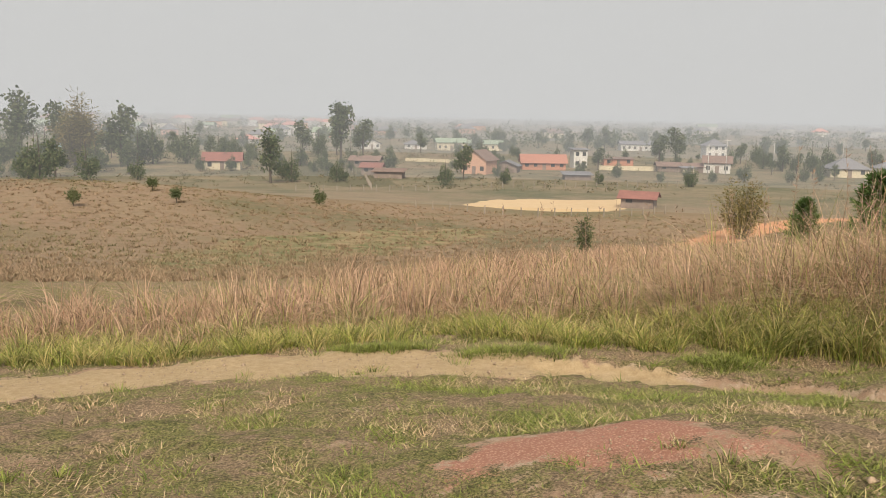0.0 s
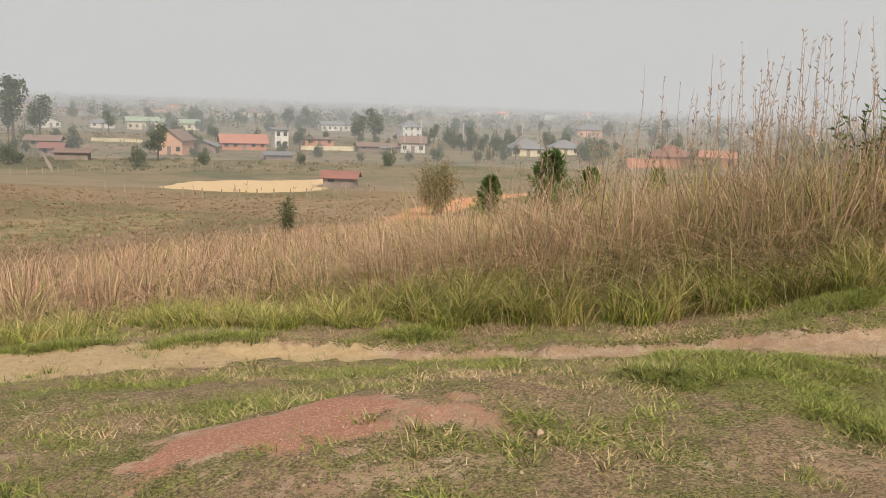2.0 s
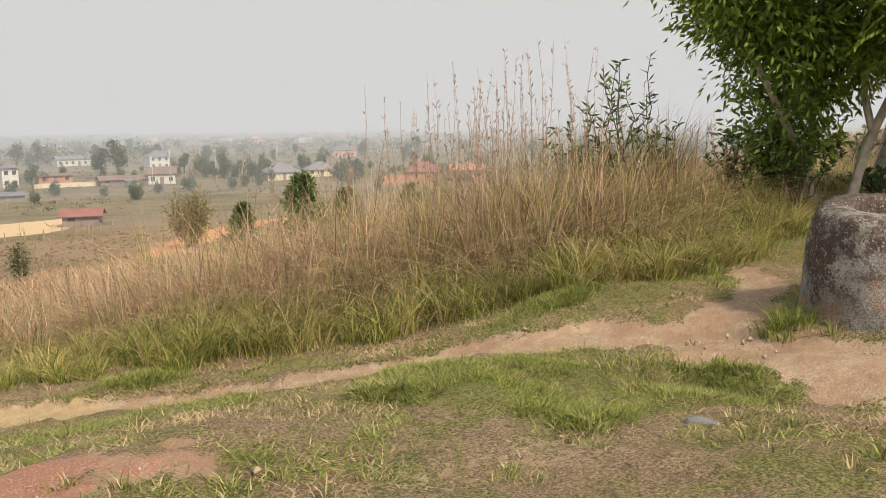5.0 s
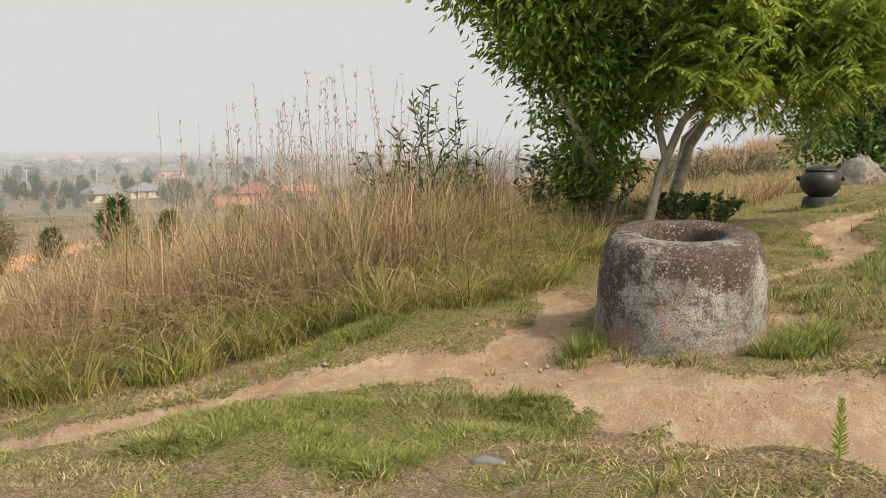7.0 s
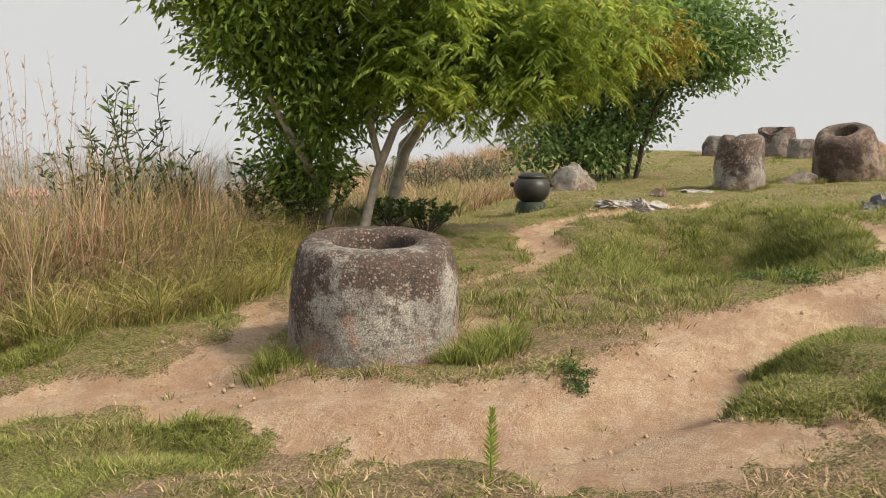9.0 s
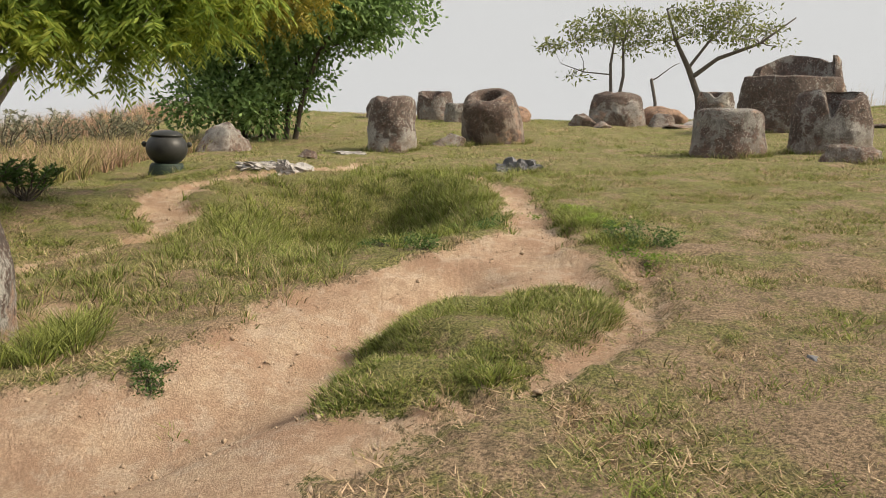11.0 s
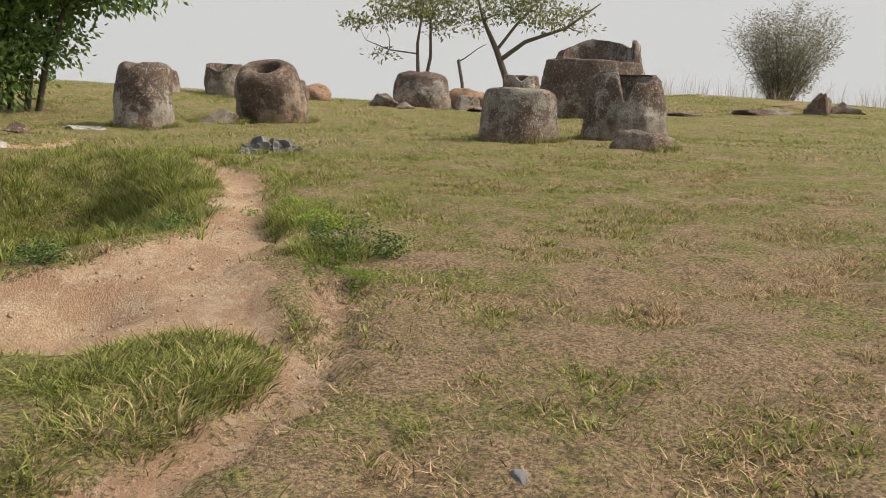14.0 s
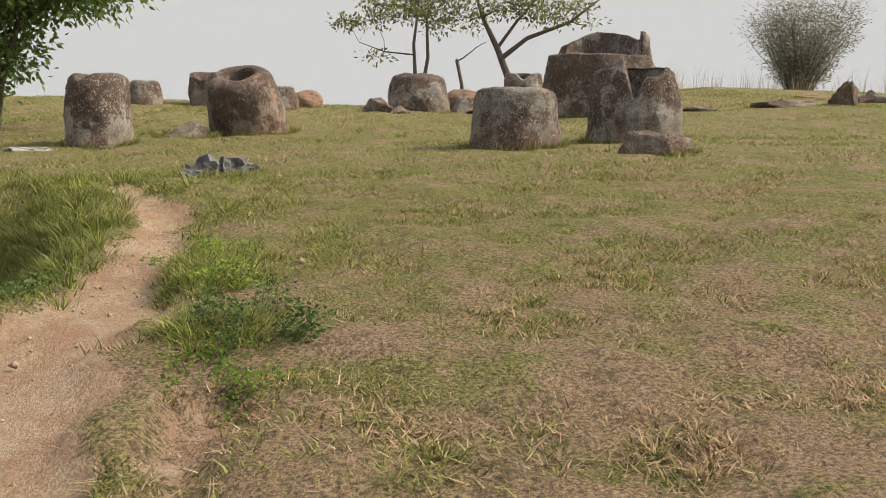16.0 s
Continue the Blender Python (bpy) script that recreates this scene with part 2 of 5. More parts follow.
def along(x, y, pts):
    """Distance from (x, y) to a polyline of (x, y, half width), less the half width."""
    best = np.full(np.shape(x), 1e9)
    for (ax, ay, aw), (bx, by, bw) in zip(pts, pts[1:]):
        dx, dy = bx - ax, by - ay
        k = np.clip(((x - ax) * dx + (y - ay) * dy) / (dx * dx + dy * dy), 0, 1)
        best = np.minimum(best, np.hypot(x - ax - k * dx, y - ay - k * dy) - (aw + k * (bw - aw)))
    return best


def step(a, b, v):
    k = np.clip((v - a) / (b - a), 0, 1)
    return k * k * (3 - 2 * k)


GULLY = [(5.0, 3.3, 0.3), (5.1, 2.2, 0.45), (5.7, 1.2, 0.45), (6.6, 0.55, 0.4), (7.6, 0.25, 0.3), (8.4, -0.25, 0.2)]


def height(x, y):
    """The lie of the land at (x, y)."""
    x, y = np.asarray(x, float), np.asarray(y, float)
    cx, cy = np.clip(x, -8, 34), np.clip(y, -22, 9.5)
    z = 0.23 + 0.0322 * cx - 0.0919 * cy + 0.00132 * cx * cx + 0.00284 * cx * cy
    z += bump(x, y, 1.5, 4.1, 1.3, 0.9, 0.18) + bump(x, y, 4.4, 3.3, 0.6, 0.7, -0.16) + bump(x, y, 3.0, 6.6, 2.5, 1.0, -0.17)
    z += bump(x, y, 14.4, 3.4, 3.0, 2.0, 0.18) + bump(x, y, 9.6, -0.3, 1.6, 0.9, 0.1) + bump(x, y, 13.2, 0.3, 1.5, 1.0, 0.12) + bump(x, y, 14.6, 4.9, 1.4, 0.9, -0.12)
    z += bump(x, y, 6.3, 5.2, 0.9, 0.8, 0.12) + bump(x, y, 7.2, 2.4, 1.0, 0.9, -0.1) + bump(x, y, 10.6, 5.7, 1.7, 1.2, 0.42) + bump(x, y, 8.0, 6.9, 1.4, 1.0, 0.3)
    z -= 0.05 * np.logaddexp(0, (np.clip(x, -8, 34) - 15) / 0.6) * 0.6 * np.clip((y + 14) / 9, 0, 1)
    z -= 0.24 * step(0.25, -0.35, along(x, y, GULLY))
    z += bump(x, y, 7.1, -0.6, 0.9, 0.55, 0.05)
    s = np.logaddexp(np.logaddexp(0, (y - 8.6 - 0.06 * np.clip(x, 0, 30)) / 1.2), (x - 34.5 - 0.25 * np.clip(-y - 3, 0, 40)) / 1.2) * 1.2
    k = 1 - np.exp(-(s / 52) ** 1.3)
    plain = -13 + 6.0 * np.exp(-((x + 42) / 34) ** 2 - ((y - 88) / 42) ** 2)
    return z * (1 - k) + plain * k

# ---- mesh tools ----
rng = np.random.default_rng(7)


def mesh_ob(name, verts, faces, mat, parent=None, label="", smooth=True):
    me = bpy.data.meshes.new(name)
    me.from_pydata([tuple(v) for v in verts], [], [tuple(f) for f in faces])
    me.materials.append(mat)
    if smooth:
        me.polygons.foreach_set("use_smooth", [True] * len(me.polygons))
    me.update()
    ob = new(name, me)
    ob.parent = parent
    if label:
        tagged(ob, label)
    return ob


def fast_mesh(name, verts, loops, starts, mat, attrs=(), parent=None, smooth=True):
    """A mesh out of numpy arrays: corners, loop indices and where each face begins."""
    me = bpy.data.meshes.new(name)
    loops = np.asarray(loops, np.int32).ravel()
    me.vertices.add(len(verts))
    me.vertices.foreach_set("co", np.asarray(verts, np.float32).ravel())
    me.loops.add(len(loops))
    me.loops.foreach_set("vertex_index", loops)
    me.polygons.add(len(starts))
    me.polygons.foreach_set("loop_start", np.asarray(starts, np.int32))
    for key, values in attrs:
        a = me.attributes.new(key, "FLOAT", "POINT")
        a.data.foreach_set("value", np.asarray(values, np.float32))
    me.materials.append(mat)
    me.update(calc_edges=True)
    me.validate()
    if smooth:
        me.polygons.foreach_set("use_smooth", np.ones(len(me.polygons), bool))
    ob = new(name, me)
    ob.parent = parent
    return ob


def part(name, bm, mat, parent=None, label="", smooth=False):
    me = bpy.data.meshes.new(name)
    bm.to_mesh(me)
    bm.free()
    me.materials.append(mat)
    if smooth:
        me.polygons.foreach_set("use_smooth", [True] * len(me.polygons))
    ob = new(name, me)
    ob.parent = parent
    if label:
        tagged(ob, label)
    return ob


# ---- the land ----
def spaced(lo, hi, cell, far, grow=1.22):
    """Even steps from lo to hi, then longer and longer ones out to far on both sides."""
    mid = list(np.arange(lo, hi + cell / 2, cell))
    out, d, a = [], cell, hi
    while a < far:
        d *= grow if d < 2.2 else (1.0 if abs(a) < 170 else 1.09)
        a += d
        out.append(a)
    left, d, a = [], cell, lo
    while a > -far:
        d *= grow if d < 2.2 else (1.0 if abs(a) < 60 else 1.12)
        a -= d
        left.append(a)
    return np.array(left[::-1] + mid + out)


PATH_SAND = [(-9, 4.6, 0.5), (-5, 6.0, 0.5), (-3.3, 6.6, 0.48), (-2.4, 6.95, 0.48), (-1.5, 7.3, 0.55), (-0.6, 7.45, 0.6), (0.6, 7.1, 0.42), (1.5, 7.05, 0.2), (2.1, 6.8, 0.14)]
PATH = [(1.2, 7.05, 0.24), (2.3, 6.62, 0.26), (2.9, 6.1, 0.3), (3.2, 5.65, 0.3), (3.65, 5.32, 0.28), (4.3, 5.1, 0.28), (4.8, 4.78, 0.3), (5.25, 4.5, 0.34), (5.55, 4.0, 0.35), (5.75, 3.4, 0.36), (5.7, 2.6, 0.36), (5.7, 1.8, 0.4),
        (6.4, 0.9, 0.35), (7.4, 0.7, 0.33), (8.0, 0.3, 0.3), (8.6, -0.35, 0.32), (9.4, -0.8, 0.3), (10.4, -0.75, 0.22), (11.6, -0.72, 0.2), (12.6, -0.42, 0.16), (13.4, 0.1, 0.1)]
PATH_UP = [(5.6, 3.9, 0.3), (6.3, 3.95, 0.25), (6.9, 4.1, 0.22), (7.35, 4.45, 0.14), (7.8, 5.0, 0.08)]
PATH_BACK = [(8.2, 3.75, 0.06), (8.8, 3.5, 0.1), (9.4, 3.2, 0.13), (10.2, 2.75, 0.16), (11.3, 3.15, 0.3), (12.1, 3.6, 0.28), (13.1, 3.35, 0.2), (13.8, 2.75, 0.2), (14.5, 2.0, 0.14), (15.5, 1.7, 0.08)]
PATH_LOW = [(4.9, 0.3, 0.05), (5.6, -0.25, 0.1), (6.15, -0.75, 0.12), (6.7, -1.15, 0.14), (7.5, -1.5, 0.14), (8.4, -1.5, 0.14)]
# the trodden hollow in front of the jar, and the turf islands that stand up out of the bare clay
FLOOR = [(5.3, 2.9), (5.5, 2.1), (5.0, 1.5), (4.7, 1.0), (4.75, 0.2), (5.2, 0.1), (5.7, -0.1), (6.0, -0.5), (6.5, -0.95), (7.4, -1.35), (7.95, -1.35), (8.4, -1.05), (9.3, -0.92), (9.8, -0.6), (8.95, -0.1), (8.45, 0.35), (8.15, 0.75), (7.5, 1.1), (6.8, 1.2), (6.4, 1.4), (6.05, 1.65), (6.0, 2.3)]
ISLANDS = [([(3.05, 4.5), (3.5, 4.85), (4.0, 4.6), (4.4, 4.25), (4.65, 3.85), (5.2, 3.6), (5.35, 3.15), (5.3, 2.8), (5.0, 2.75), (4.3, 2.85), (3.6, 3.0), (3.4, 3.6), (3.05, 4.2)], 0.05),
           ([(5.75, 0.2), (6.35, 0.35), (6.5, 0.05), (6.45, -0.25), (7.0, 0.1), (7.45, 0.35), (7.65, 0.05), (7.5, -0.45), (7.8, -0.95), (7.65, -1.3), (7.0, -1.15), (6.45, -0.82), (6.1, -0.5), (5.9, -0.15)], 0.1)]
PIT = (11.4, 1.05)
MOUNDS = [(5.7, 5.35, 0.6, 0.25, 0.05), (-0.5, 7.85, 0.5, 0.14, 0.03), (0.75, 7.5, 0.6, 0.14, 0.03), (2.5, 7.1, 0.4, 0.15, 0.03), (9.2, -1.45, 0.3, 0.25, 0.03), (10.3, -1.25, 0.5, 0.25, 0.02)]


def inside(x, y, pts):
    """Distance from (x, y) to the edge of a closed outline, less than zero within it."""
    best, odd = np.full(np.shape(x), 1e9), np.zeros(np.shape(x), bool)
    for (ax, ay), (bx, by) in zip(pts, pts[1:] + pts[:1]):
        dx, dy = bx - ax, by - ay
        k = np.clip(((x - ax) * dx + (y - ay) * dy) / (dx * dx + dy * dy), 0, 1)
        best = np.minimum(best, np.hypot(x - ax - k * dx, y - ay - k * dy))
        odd ^= ((ay > y) != (by > y)) & (x < ax + (y - ay) * dx / (dy if abs(dy) > 1e-9 else 1e-9))
    return np.where(odd, -best, best)


def turf_island(x, y, pts):
    """1 on a turf island, 0 off it, with a ragged rim."""
    return step(0.07, -0.05, inside(x, y, pts) + 0.07 * patchy(x, y, 4.1, 3.0) + 0.04 * patchy(x, y, 11.0, 1.0))


def patchy(x, y, scale, seed=0.0):
    """Smooth blotches between about -1 and 1."""
    s = scale
    return (np.sin(x * 1.7 * s + 1.3 + seed + 1.1 * np.sin(y * 1.1 * s + seed)) + np.sin(y * 2.1 * s - 0.7 + seed * 2 + 1.3 * np.sin(x * 0.9 * s)) + np.sin((x + y) * 3.1 * s + seed * 3 + np.sin((x - y) * 2.3 * s))) / 2.2


def lawn_height(x, y):
    z = height(x, y)
    dx, dy = x - PIT[0], y - PIT[1]
    u, v = dx * 0.94 + dy * 0.34, -dx * 0.34 + dy * 0.94
    z = z - 0.75 * np.exp(-(u / 1.55) ** 4 - (v / 0.95) ** 4)
    for mx, my, ra, rb, h in MOUNDS:
        z = z + h * np.exp(-((x - mx) / ra) ** 4 - ((y - my) / rb) ** 4)
    trod = np.minimum(np.minimum(along(x, y, PATH), inside(x, y, FLOOR)), np.minimum(along(x, y, PATH_LOW), along(x, y, PATH_BACK)))
    for pts, h in ISLANDS:
        z = z + h * step(0.12, -0.2, inside(x, y, pts) + 0.07 * patchy(x, y, 4.1, 3.0))
    return z - 0.085 * step(0.07, -0.05, trod + 0.10 * patchy(x, y, 3.2) + 0.05 * patchy(x, y, 9.0, 1.0))


RED = [(0.15, 3.97, 0.08), (0.6, 4.15, 0.3), (1.1, 4.2, 0.32), (1.5, 3.98, 0.12), (1.85, 3.95, 0.04)]
FIELD = [(9, 132, 4), (19, 135, 12), (30, 143, 5), (34, 149, 1)]
CLAY = [(20.8, 67, 1.5), (33, 90, 3), (46, 108, 3), (54, 116, 2), (70, 119.6, 1.5)]


def bare_patches(x, y):
    return (bump(x, y, 8.7, -0.85, 1.0, 0.35, 0.5) + bump(x, y, -0.45, 4.65, 0.35, 0.14, 0.6) + bump(x, y, -2.25, 4.6, 0.35, 0.2, 0.6) + bump(x, y, -1.2, 6.15, 0.5, 0.1, 0.6) + bump(x, y, 7.75, 2.5, 0.3, 0.3, 0.9) + bump(x, y, 10.9, -1.5, 0.9, 0.2, 0.35) + bump(x, y, 3.3, 2.7, 0.7, 0.5, 0.4)
            + bump(x, y, 1.2, 3.4, 0.9, 0.25, 0.6) + bump(x, y, 2.6, 3.0, 0.8, 0.3, 0.35) + bump(x, y, -0.2, 5.6, 0.8, 0.15, 0.5) )


def greenness(x, y):
    return (0.46 + 0.3 * bump(x, y, 6.0, 5.6, 4.0, 0.7, 1) - 0.2 * bump(x, y, 6.0, -3.0, 2.6, 2.0, 1) + 0.22 * step(8.5, 13, x) + 0.5 * bump(x, y, PIT[0], PIT[1], 1.8, 1.4, 1)
            + 0.45 * sum(turf_island(x, y, pts) for pts, h in ISLANDS))


def trodden(x, y):
    """How far inside a bare path or patch a point lies: 1 is bare."""
    d = np.minimum(np.minimum(np.minimum(along(x, y, PATH), inside(x, y, FLOOR)), along(x, y, PATH_UP)), along(x, y, PATH_BACK))
    low = 0.55 * step(0.2, -0.1, along(x, y, PATH_LOW) + 0.10 * patchy(x, y, 3.2))
    d = np.minimum(d, np.minimum(along(x, y, PATH_SAND), along(x, y, RED) + 0.13 * patchy(x, y, 4.5, 1.0) + 0.08 * patchy(x, y, 11, 2.0)))
    t = step(0.12, -0.06, d + 0.10 * patchy(x, y, 3.2) + 0.05 * patchy(x, y, 9.0, 1.0))
    for mx, my, ra, rb, h in MOUNDS:
        t = t * (1 - np.exp(-((x - mx) / ra) ** 4 - ((y - my) / rb) ** 4))
    t = np.clip(np.maximum(t, low) + bare_patches(x, y), 0, 1)
    for pts, h in ISLANDS:
        t = t * (1 - turf_island(x, y, pts))
    return t


def land():
    xs, ys = spaced(-4, 15, 0.085, 4600), spaced(-5.5, 9.5, 0.085, 4600)
    X, Y = np.meshgrid(xs, ys)
    x, y = X.ravel(), Y.ravel()
    z = lawn_height(x, y)
    near = step(60, 25, np.hypot(x - 8, y))
    rough = np.array([noise.fractal((a * 1.3, b * 1.3, 0), 0.8, 2.0, 6) if k > 0 else 0 for a, b, k in zip(x, y, near)])
    z = z + 0.045 * rough * near
    nx, ny = len(xs), len(ys)
    i = np.arange(nx * ny).reshape(ny, nx)
    q = np.stack([i[:-1, :-1], i[:-1, 1:], i[1:, 1:], i[1:, :-1]], -1).reshape(-1, 4)
    near_d = np.hypot(x - 6, y - 2) < 40
    dirt = np.zeros(len(x))
    dirt[near_d] = trodden(x[near_d], y[near_d])
    sand = step(0.12, -0.12, along(x, y, PATH_SAND) + 0.09 * patchy(x, y, 3.2))
    red = step(0.2, -0.2, along(x, y, RED) + 0.13 * patchy(x, y, 4.5, 1.0) + 0.08 * patchy(x, y, 11, 2.0))
    green = greenness(x, y)
    far = step(14, 40, y)
    field = step(2.0, -2.0, along(x, y, FIELD))
    clay = step(2.0, -2.0, along(x, y, CLAY))
    swamp = step(3.0, -3.0, along(x, y, [(-11, 38, 3), (-10, 50, 5), (-7, 62, 6), (-2, 72, 5), (5, 84, 3)]))
    tilled = step(2.5, -2.5, along(x, y, [(-32, 236, 10), (-24, 205, 13), (-15, 176, 8)]))
    ob = fast_mesh("ground", np.stack([x, y, z], 1), q, np.arange(len(q)) * 4, LAND, (("dirt", dirt), ("sand", sand), ("red", red), ("green", green), ("far", far), ("field", field), ("clay", clay), ("swamp", swamp), ("brush", step(105, 160, y) * step(900, 450, y)), ("tilled", tilled)))
    return tagged(ob, "dry grassy hilltop with bare clay paths above a wide plain", "ground", kind="structure")


land()


def zat(x, y):
    return float(lawn_height(np.array([x]), np.array([y]))[0])

# ---- the stone jars and boulders ----
def jar(x, y, profile, hole, mat=STONE, lean=(0, 0), turn=0, seed=0, notch=None, rough=0.04, depth=0.55, label="", sink=0.14, squash=1.0, lift=0.0):
    """A hollow stone jar: profile rows of (radius, height); hole: the mouth's radius; notch(angle) gives the share of height that stands."""
    n, H = 96, profile[-1][1]
    radii, hs = [r for r, h in profile], [h for r, h in profile]
    R = profile[-1][0]
    rings = [(np.interp(h, hs, radii), h, 1) for h in np.linspace(-sink, H - 0.05, 30)]
    rings += [(R - 0.02, H - 0.015, 1), (R - 0.06, H, 1), ((R + hole) / 2, H + 0.005, 1), (hole + 0.03, H - 0.005, 0), (hole, H - 0.04, 0)]
    rings += [(hole * k, H - depth * d, 0) for k, d in ((1.0, 0.3), (1.02, 0.7), (0.9, 0.95), (0.5, 1.0))]
    verts, faces = [], []
    for r, h, out in rings:
        for i in range(n):
            a = 2 * math.pi * i / n
            p = Vector((math.cos(a) * r, math.sin(a) * r * squash, h))
            top = H * (notch(a) if notch else 1.0)
            if p.z > top:
                p.z = top + (p.z - top) * 0.06
            q = Vector((p.x * 1.7, p.y * 1.7, p.z * 1.7 + seed * 7.3))
            d = noise.fractal(q, 1.0, 2.0, 5) * rough + noise.fractal(q * 0.6, 1.0, 2.0, 2) * rough * 0.9 + noise.fractal(q * 5, 0.9, 2.0, 3) * rough * 0.25
            flat = Vector((p.x, p.y, 0))
            if flat.length > 1e-4:
                p += flat.normalized() * d * (1 if out else 0.6)
            p.z += noise.noise(q * 2.1) * rough * (0.5 if h > 0.2 else 0)
            verts.append(p)
    for k in range(len(rings) - 1):
        for i in range(n):
            j = (i + 1) % n
            faces.append((k * n + i, k * n + j, (k + 1) * n + j, (k + 1) * n + i))
    faces.append(tuple((len(rings) - 1) * n + i for i in range(n)))
    ob = mesh_ob("stone_jar", verts, faces, mat)
    ob.matrix_basis = pose(x, y, zat(x, y) + lift, lean[0], lean[1], turn)
    return tagged(ob, label, "stone jar", "ancient stone jars on the hill")


def boulder(x, y, size, mat=STONE, turn=0, seed=0, rough=0.25, name="boulder", label="", category="boulder", sink=0.3, tilt=0):
    """A rock with broken faces: a ball cut by chance planes, then roughened."""
    r = random.Random(seed * 13 + 5)
    cuts = []
    for i in range(11):
        d = Vector((r.gauss(0, 1), r.gauss(0, 1), r.gauss(0.25, 0.8))).normalized()
        cuts.append((d, r.uniform(0.36, 0.75) if rough > 0.2 else r.uniform(0.72, 0.95)))
    bm = bmesh.new()
    bmesh.ops.create_icosphere(bm, subdivisions=4 if max(size) > 0.25 else 3, radius=1)
    for v in bm.verts:
        p = v.co.copy()
        for d, k in cuts:
            over = p.dot(d) - k
            if over > 0:
                p -= d * over * 0.93
        q = p * (1.4 if name != "rock" else 2.3) + Vector((seed * 3.1, 0, seed))
        p *= 1.12 + noise.fractal(q, 1.0, 2.0, 4) * rough * 0.55 + noise.fractal(q * 4, 0.8, 2.0, 3) * rough * 0.4
        v.co = Vector((p.x * size[0], p.y * size[1], max(p.z, -0.6) * size[2]))
    ob = part(name, bm, mat, None, "", name != "rock")
    ob.matrix_basis = pose(x, y, zat(x, y) + size[2] * (0.4 - sink), tilt, 0, turn)
    return tagged(ob, label, category)


def dip(a, mid, wide):
    return math.exp(-(((a - mid + math.pi) % (2 * math.pi) - math.pi) / wide) ** 2)


def huge_rim(a):
    """How much of the huge jar's wall still stands, round its rim: low in front, a sloping slab behind."""
    c = math.sin(a)
    if math.cos(a) < -0.2 and c > -0.8:
        return 0.645
    return float(np.interp(c, [-1, -0.8, -0.4, -0.2, 0.6, 0.66, 1], [0.87, 0.95, 0.98, 1.0, 0.81, 0.67, 0.645]))


jar(6.88, 2.99, [(0.66, 0), (0.65, 0.3), (0.61, 0.6), (0.572, 0.8), (0.555, 0.88), (0.53, 0.935)], 0.30, STONE_CRUST, lean=(3.5, -6), seed=1, rough=0.03, depth=0.5, lift=-0.075, sink=0.2,
    label="squat lichen-mottled grey stone jar with a round open mouth")
jar(19.3, 1.92, [(0.50, 0), (0.49, 0.3), (0.45, 0.75), (0.42, 0.98), (0.36, 1.08)], 0.12, STONE_PALE, seed=2, rough=0.055, depth=0.3, notch=lambda a: 1.0 - 0.12 * dip(a, 2.78, 0.26) - 0.12 * dip(a, 0.5, 0.26),
    label="upright pale grey stone jar with a chipped rim")
jar(22.0, -0.05, [(0.72, 0), (0.69, 0.4), (0.64, 0.85), (0.58, 1.12), (0.50, 1.22)], 0.28, STONE_BROWN, lean=(-8, -24), seed=3, rough=0.045, sink=0.5, lift=-0.05,
    label="leaning brown-grey stone jar with a round dark mouth")
jar(17.55, -4.22, [(0.63, 0), (0.61, 0.3), (0.56, 0.6), (0.51, 0.77), (0.46, 0.81)], 0.2, seed=4, rough=0.045, depth=0.12,
    label="low dark grey stone jar with pale lichen")
jar(18.15, -6.12, [(0.68, 0), (0.66, 0.4), (0.6, 0.8), (0.55, 1.0), (0.50, 1.08)], 0.45, seed=5, rough=0.055, depth=0.8, notch=lambda a: 1.0 - 0.42 * dip(a, 2.8, 0.2) - 0.17 * dip(a, 3.35, 0.45),
    label="broken grey stone jar with a gap in its wall")
jar(26.7, -7.95, [(1.34, 0), (1.33, 0.5), (1.29, 1.1), (1.22, 1.6), (1.1, 2.1)], 1.0, seed=6, rough=0.08, depth=0.8, sink=0.5, notch=huge_rim,
    label="huge weathered grey stone jar, stepped where its upper side broke")
jar(31.8, -3.85, [(0.93, 0), (0.91, 0.4), (0.86, 0.72), (0.74, 0.95), (0.5, 1.06)], 0.2, seed=7, rough=0.09, depth=0.1, sink=0.4, label="squat dark stone jar in front of a bare tree")
jar(31.5, 4.15, [(0.5, 0), (0.47, 0.4), (0.38, 0.66)], 0.2, seed=8, rough=0.06, depth=0.1, sink=0.4, label="half-sunken brown stone jar on the crest")
jar(31.9, 2.3, [(0.64, 0), (0.62, 0.4), (0.58, 0.85), (0.52, 0.95)], 0.44, seed=9, rough=0.06, depth=0.5, sink=0.4, notch=lambda a: 1.0 - 0.3 * dip(a, 2.9, 0.7) - 0.12 * dip(a, 1.9, 0.4), label="broken grey stone jar with one high side")
jar(30.6, 1.45, [(0.42, 0), (0.41, 0.3), (0.36, 0.6)], 0.2, seed=10, rough=0.06, depth=0.1, sink=0.4, label="small dark grey stone jar behind a leaning one")
jar(30.8, 0.15, [(0.46, 0), (0.44, 0.3), (0.36, 0.62)], 0.2, seed=14, rough=0.07, depth=0.1, sink=0.4, label="small dark stone jar beside an orange boulder")
jar(31.4, -6.95, [(0.62, 0), (0.60, 0.5), (0.55, 1.0)], 0.4, seed=11, rough=0.07, depth=0.3, sink=0.4, notch=lambda a: 1.0 - 0.22 * dip(a, 3.0, 0.4), label="broken dark stone jar with a hollow top")
QUARTZ = plain_material("pale_quartz", (0.48, 0.46, 0.44), (0.25, 0.235, 0.22), 0.8, 7, 0, 0.8)
ROCK = "grey lichen-spotted rock half sunk in the grass"
boulder(19.5, 5.45, (0.52, 0.54, 0.46), STONE_PALE, turn=20, seed=3, rough=0.16, label="pale round boulder spotted with brown lichen")
